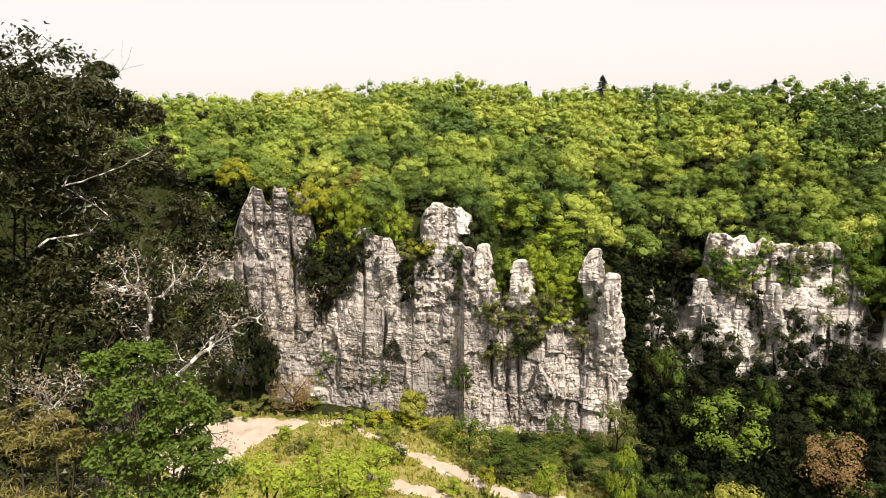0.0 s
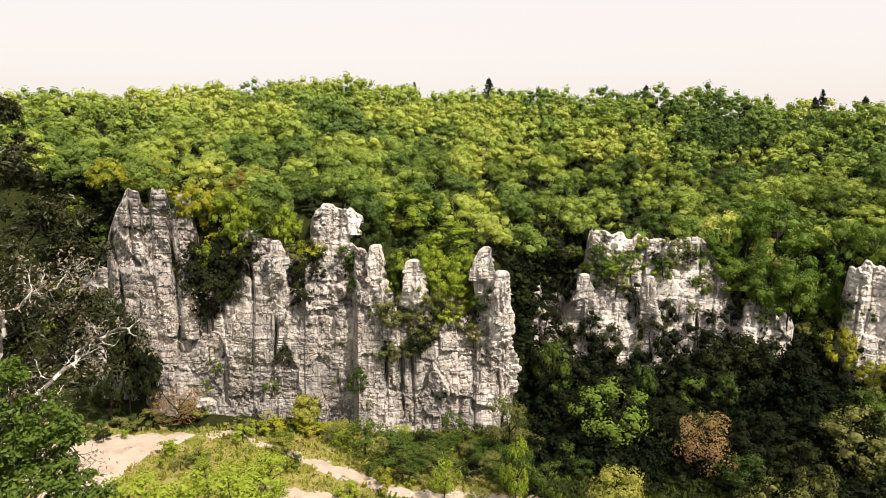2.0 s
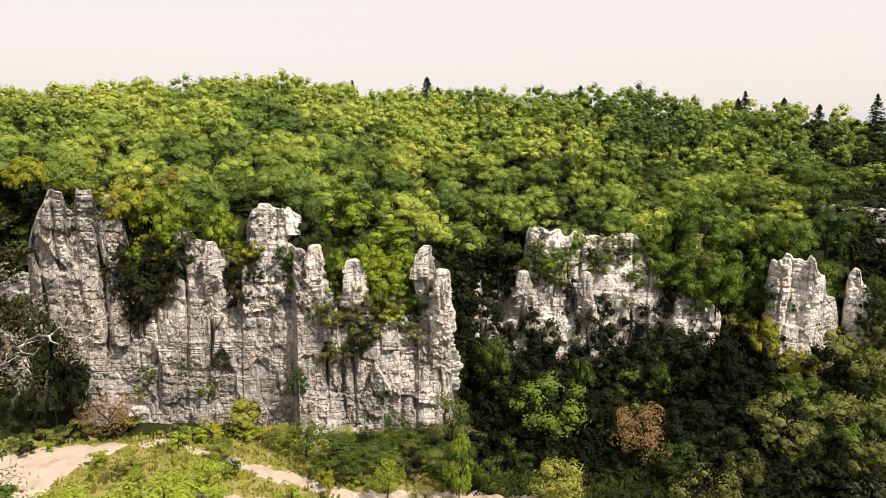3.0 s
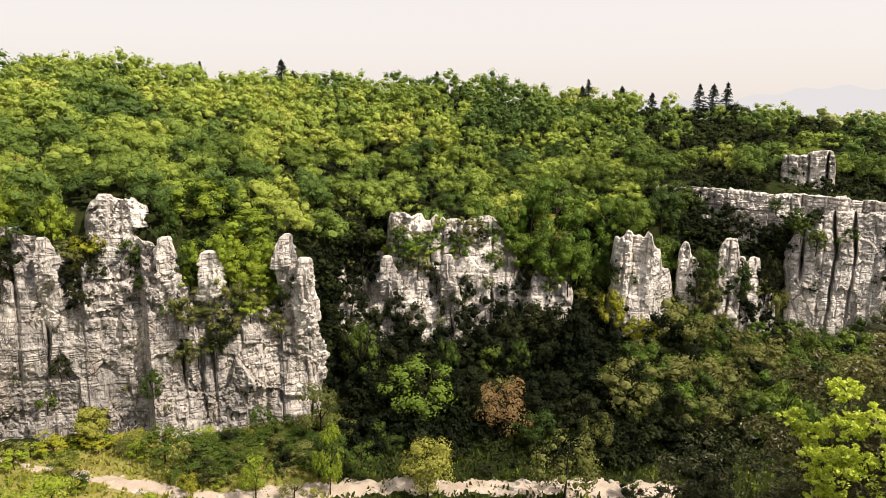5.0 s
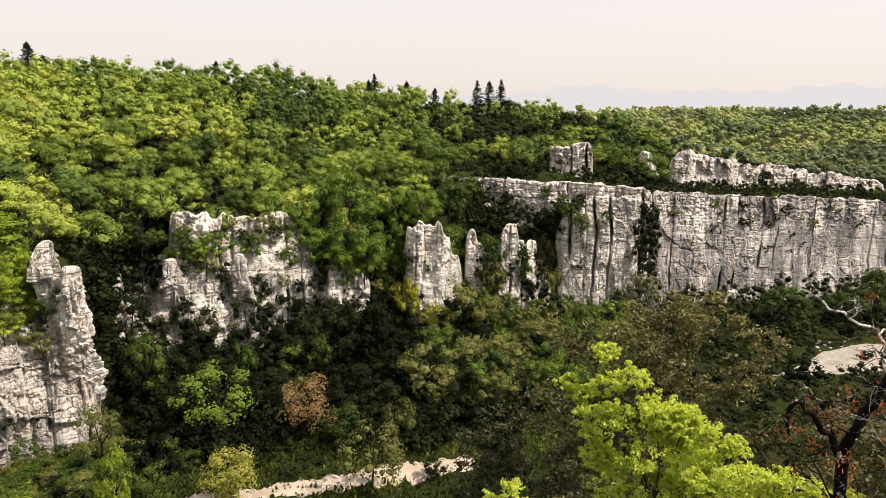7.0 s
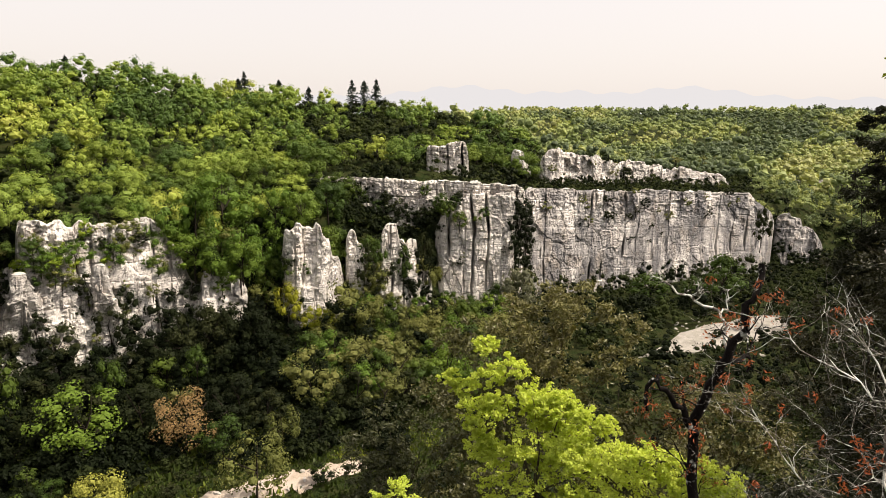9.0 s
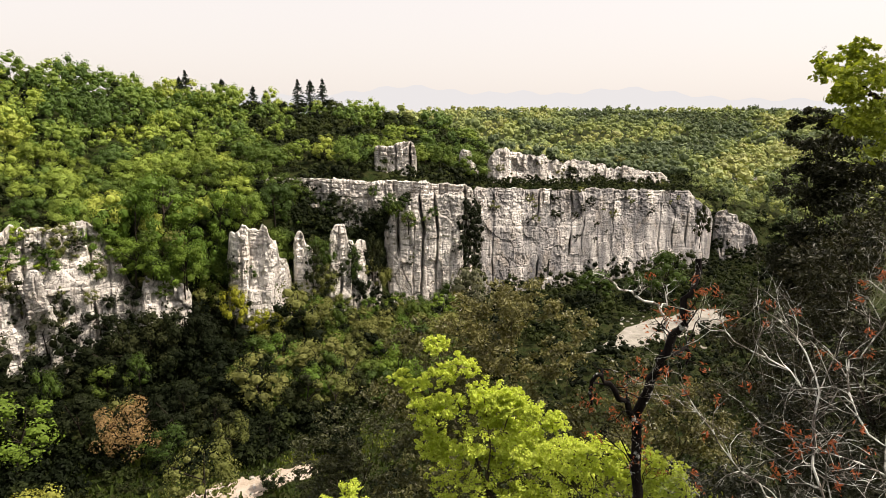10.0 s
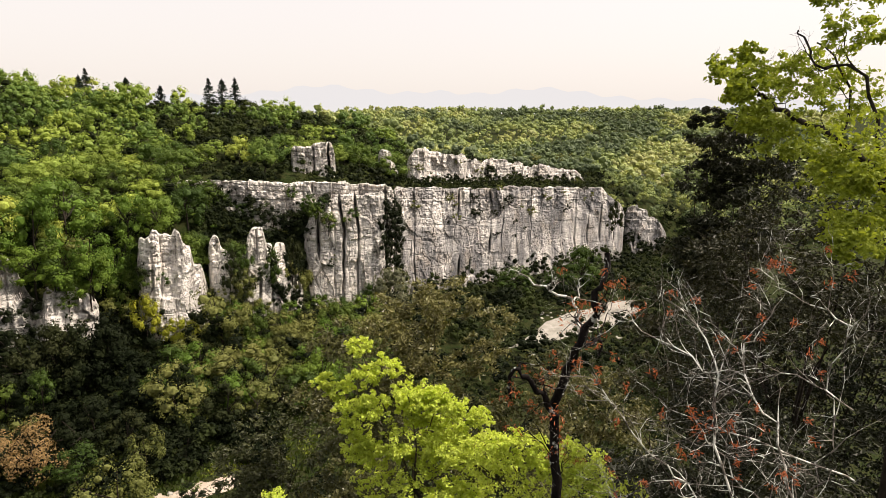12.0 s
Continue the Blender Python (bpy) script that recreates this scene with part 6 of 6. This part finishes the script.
snag = bare_tree("snag", "blackened dead tree with lichen-spotted forks", [
    [(80.9, -39), (80.9, -33.9), (80.1, -27.2), (80.3, -21.7), (82.0, -17.6), (83.0, -14.4), (83.7, -10.1)], 
    [(80.2, -23.6), (78.0, -21.0), (76.4, -20.2), (75.8, -22.5)], [(82.3, -17.8), (83.3, -17.2), (83.5, -18.1)]],
    [0.066, 0.036, 0.026], 6.6, BARK_DARK, 1221, (LEAF_RED, 0.22, 14, 0.042, 0.3, 0.035, "tufts of red young leaves"), twigs=2, reach=0.3)
fork_segs, _ = crooked([[(82.0, -17.6), (81.2, -14.6), (79.1, -13.5), (76.9, -12.3), (76.5, -11.4)], [(79.1, -13.5), (79.4, -12.6), (79.0, -11.9)], [(81.2, -14.6), (81.6, -13.0), (81.2, -12.4)]], 6.5, [0.017, 0.009, 0.009], 1225, twigs=1, reach=0.12)
tip = np.array(snag.location)
fork_v, fork_q = tubes([(a - tip, b - tip, q, w) for a, b, q, w in fork_segs], 6)
part("fork", mesh_of("fork", fork_v, fork_q, BARK_PALE, True), snag, "lichen-white dead fork")
bare_tree("bare_shrub", "bare pale-barked shrub with tufts of red leaves", [
    [(95, -38), (94.6, -31.4), (92.4, -27.4), (88.0, -24.4), (83.8, -19.5)], [(98, -37), (97.5, -30.6), (93.7, -23.4), (93.1, -17.4), (88.8, -12.5)], [(93.2, -18.3), (87.3, -15.9), (83.9, -14.3)],
    [(101, -36), (100.7, -29.7), (98.1, -22.4), (95.1, -17.1), (96.7, -12.9)], [(102.5, -19.0), (97.6, -17.5), (93.4, -20.4)], [(103.1, -23.6), (96.5, -22.4), (90.0, -21.4)], [(101.8, -13.4), (98.5, -12.2), (94.8, -10.3)],
    [(90, -38), (88, -31), (85.5, -27)], [(104, -34), (99.5, -28), (95, -25.5), (92, -22)], [(100, -38), (96, -33), (91.4, -30.5), (87, -29.4)], [(99.2, -27), (101.6, -22), (100.6, -17), (102, -13)]],
    [0.009, 0.011, 0.006, 0.010, 0.006, 0.007, 0.006, 0.006, 0.009, 0.008, 0.007], 5.2, BARK_PALE, 1231, (LEAF_RED, 0.045, 13, 0.036, 0.3, 0.018, "tufts of red young leaves"), twigs=6, reach=0.34)

# the oak whose boughs hang into the view
oak_lines = [[(104.5, -40), (104.2, -24), (103.9, -10.6), (101.8, -4.0), (98.7, -0.9), (95.7, 0.7), (93.2, 2.4)], [(101.8, -4.0), (99.9, 3.5), (96.7, 4.4), (95.4, 6.8)], [(98.7, -0.9), (99.0, 2.7), (96.6, 5.9)], [(93.2, 2.4), (92, 3.4), (90.8, 4.2)]]
segs, _ = crooked(oak_lines, 9.0, [0.06, 0.022, 0.02, 0.012], 1301, twigs=1, reach=0.35)
rim_oak = tagged(new("rim_oak"), "backlit oak with bright spring leaves and dark boughs", "tree")
foot = np.array(segs[0][0])
rim_oak.location = foot
tv, tq = tubes([(a - foot, b - foot, q, w) for a, b, q, w in segs], 7)
part("trunk", mesh_of("trunk", tv, tq, BARK_BLACK, True), rim_oak)
oak_v, oak_q, total = [], [], 0
boughs = [(90.9, 4.2, 0.26), (91.6, 2.6, 0.22), (92.4, 3.6, 0.32), (92.2, 5.4, 0.2), (93.6, 2.4, 0.38), (93.2, 0.6, 0.3), (94.9, 3.8, 0.4), (95.0, -1.0, 0.4), (95.6, 1.6, 0.55), (97.2, 4.0, 0.5), (98.8, 6.4, 0.35), (97.4, 9.4, 0.36), (100.2, 9.2, 0.6), (99.2, -0.8, 0.55), (99.8, 2.2, 0.6), (101, -5, 0.6)]
boughs += [(p, e, w) for p, e, w, _ in heap(77, 100.2, -5.5, 3.2, 4.0, 9, 0.34)]
for n, (p, e, wide) in enumerate(boughs):
    v, f = leaf_cloud(1310 + n, eye_place(p, e, 9.0 + 0.5 * math.sin(2.3 * n)) - foot, np.array((wide, wide, wide * 0.6)), 26, 28, 0.06, wide * 0.24, slim=0.6, inner=0.2)
    oak_v.append(v)
    oak_q.append(f + total)
    total += len(v)
part("crown", mesh_of("crown", np.concatenate(oak_v), np.concatenate(oak_q), LEAF_RIM), rim_oak)

# ---- distance: the haze over the mountains is an even emission, a little below the sky ----
haze = Nodes("mountain_haze_glow")
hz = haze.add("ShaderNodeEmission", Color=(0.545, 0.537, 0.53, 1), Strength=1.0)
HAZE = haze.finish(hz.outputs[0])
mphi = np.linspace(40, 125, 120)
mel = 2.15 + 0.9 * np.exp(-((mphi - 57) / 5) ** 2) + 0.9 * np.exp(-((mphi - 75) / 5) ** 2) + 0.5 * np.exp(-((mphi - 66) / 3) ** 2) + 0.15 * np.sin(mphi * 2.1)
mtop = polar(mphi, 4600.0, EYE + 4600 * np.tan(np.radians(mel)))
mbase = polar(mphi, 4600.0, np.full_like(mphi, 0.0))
tagged(new("backdrop", mesh_of("backdrop", np.concatenate([mbase, mtop]), grid_faces(2, len(mphi)), HAZE)), "pale mountains whose haze is a flat glow", "mountains", kind="structure")
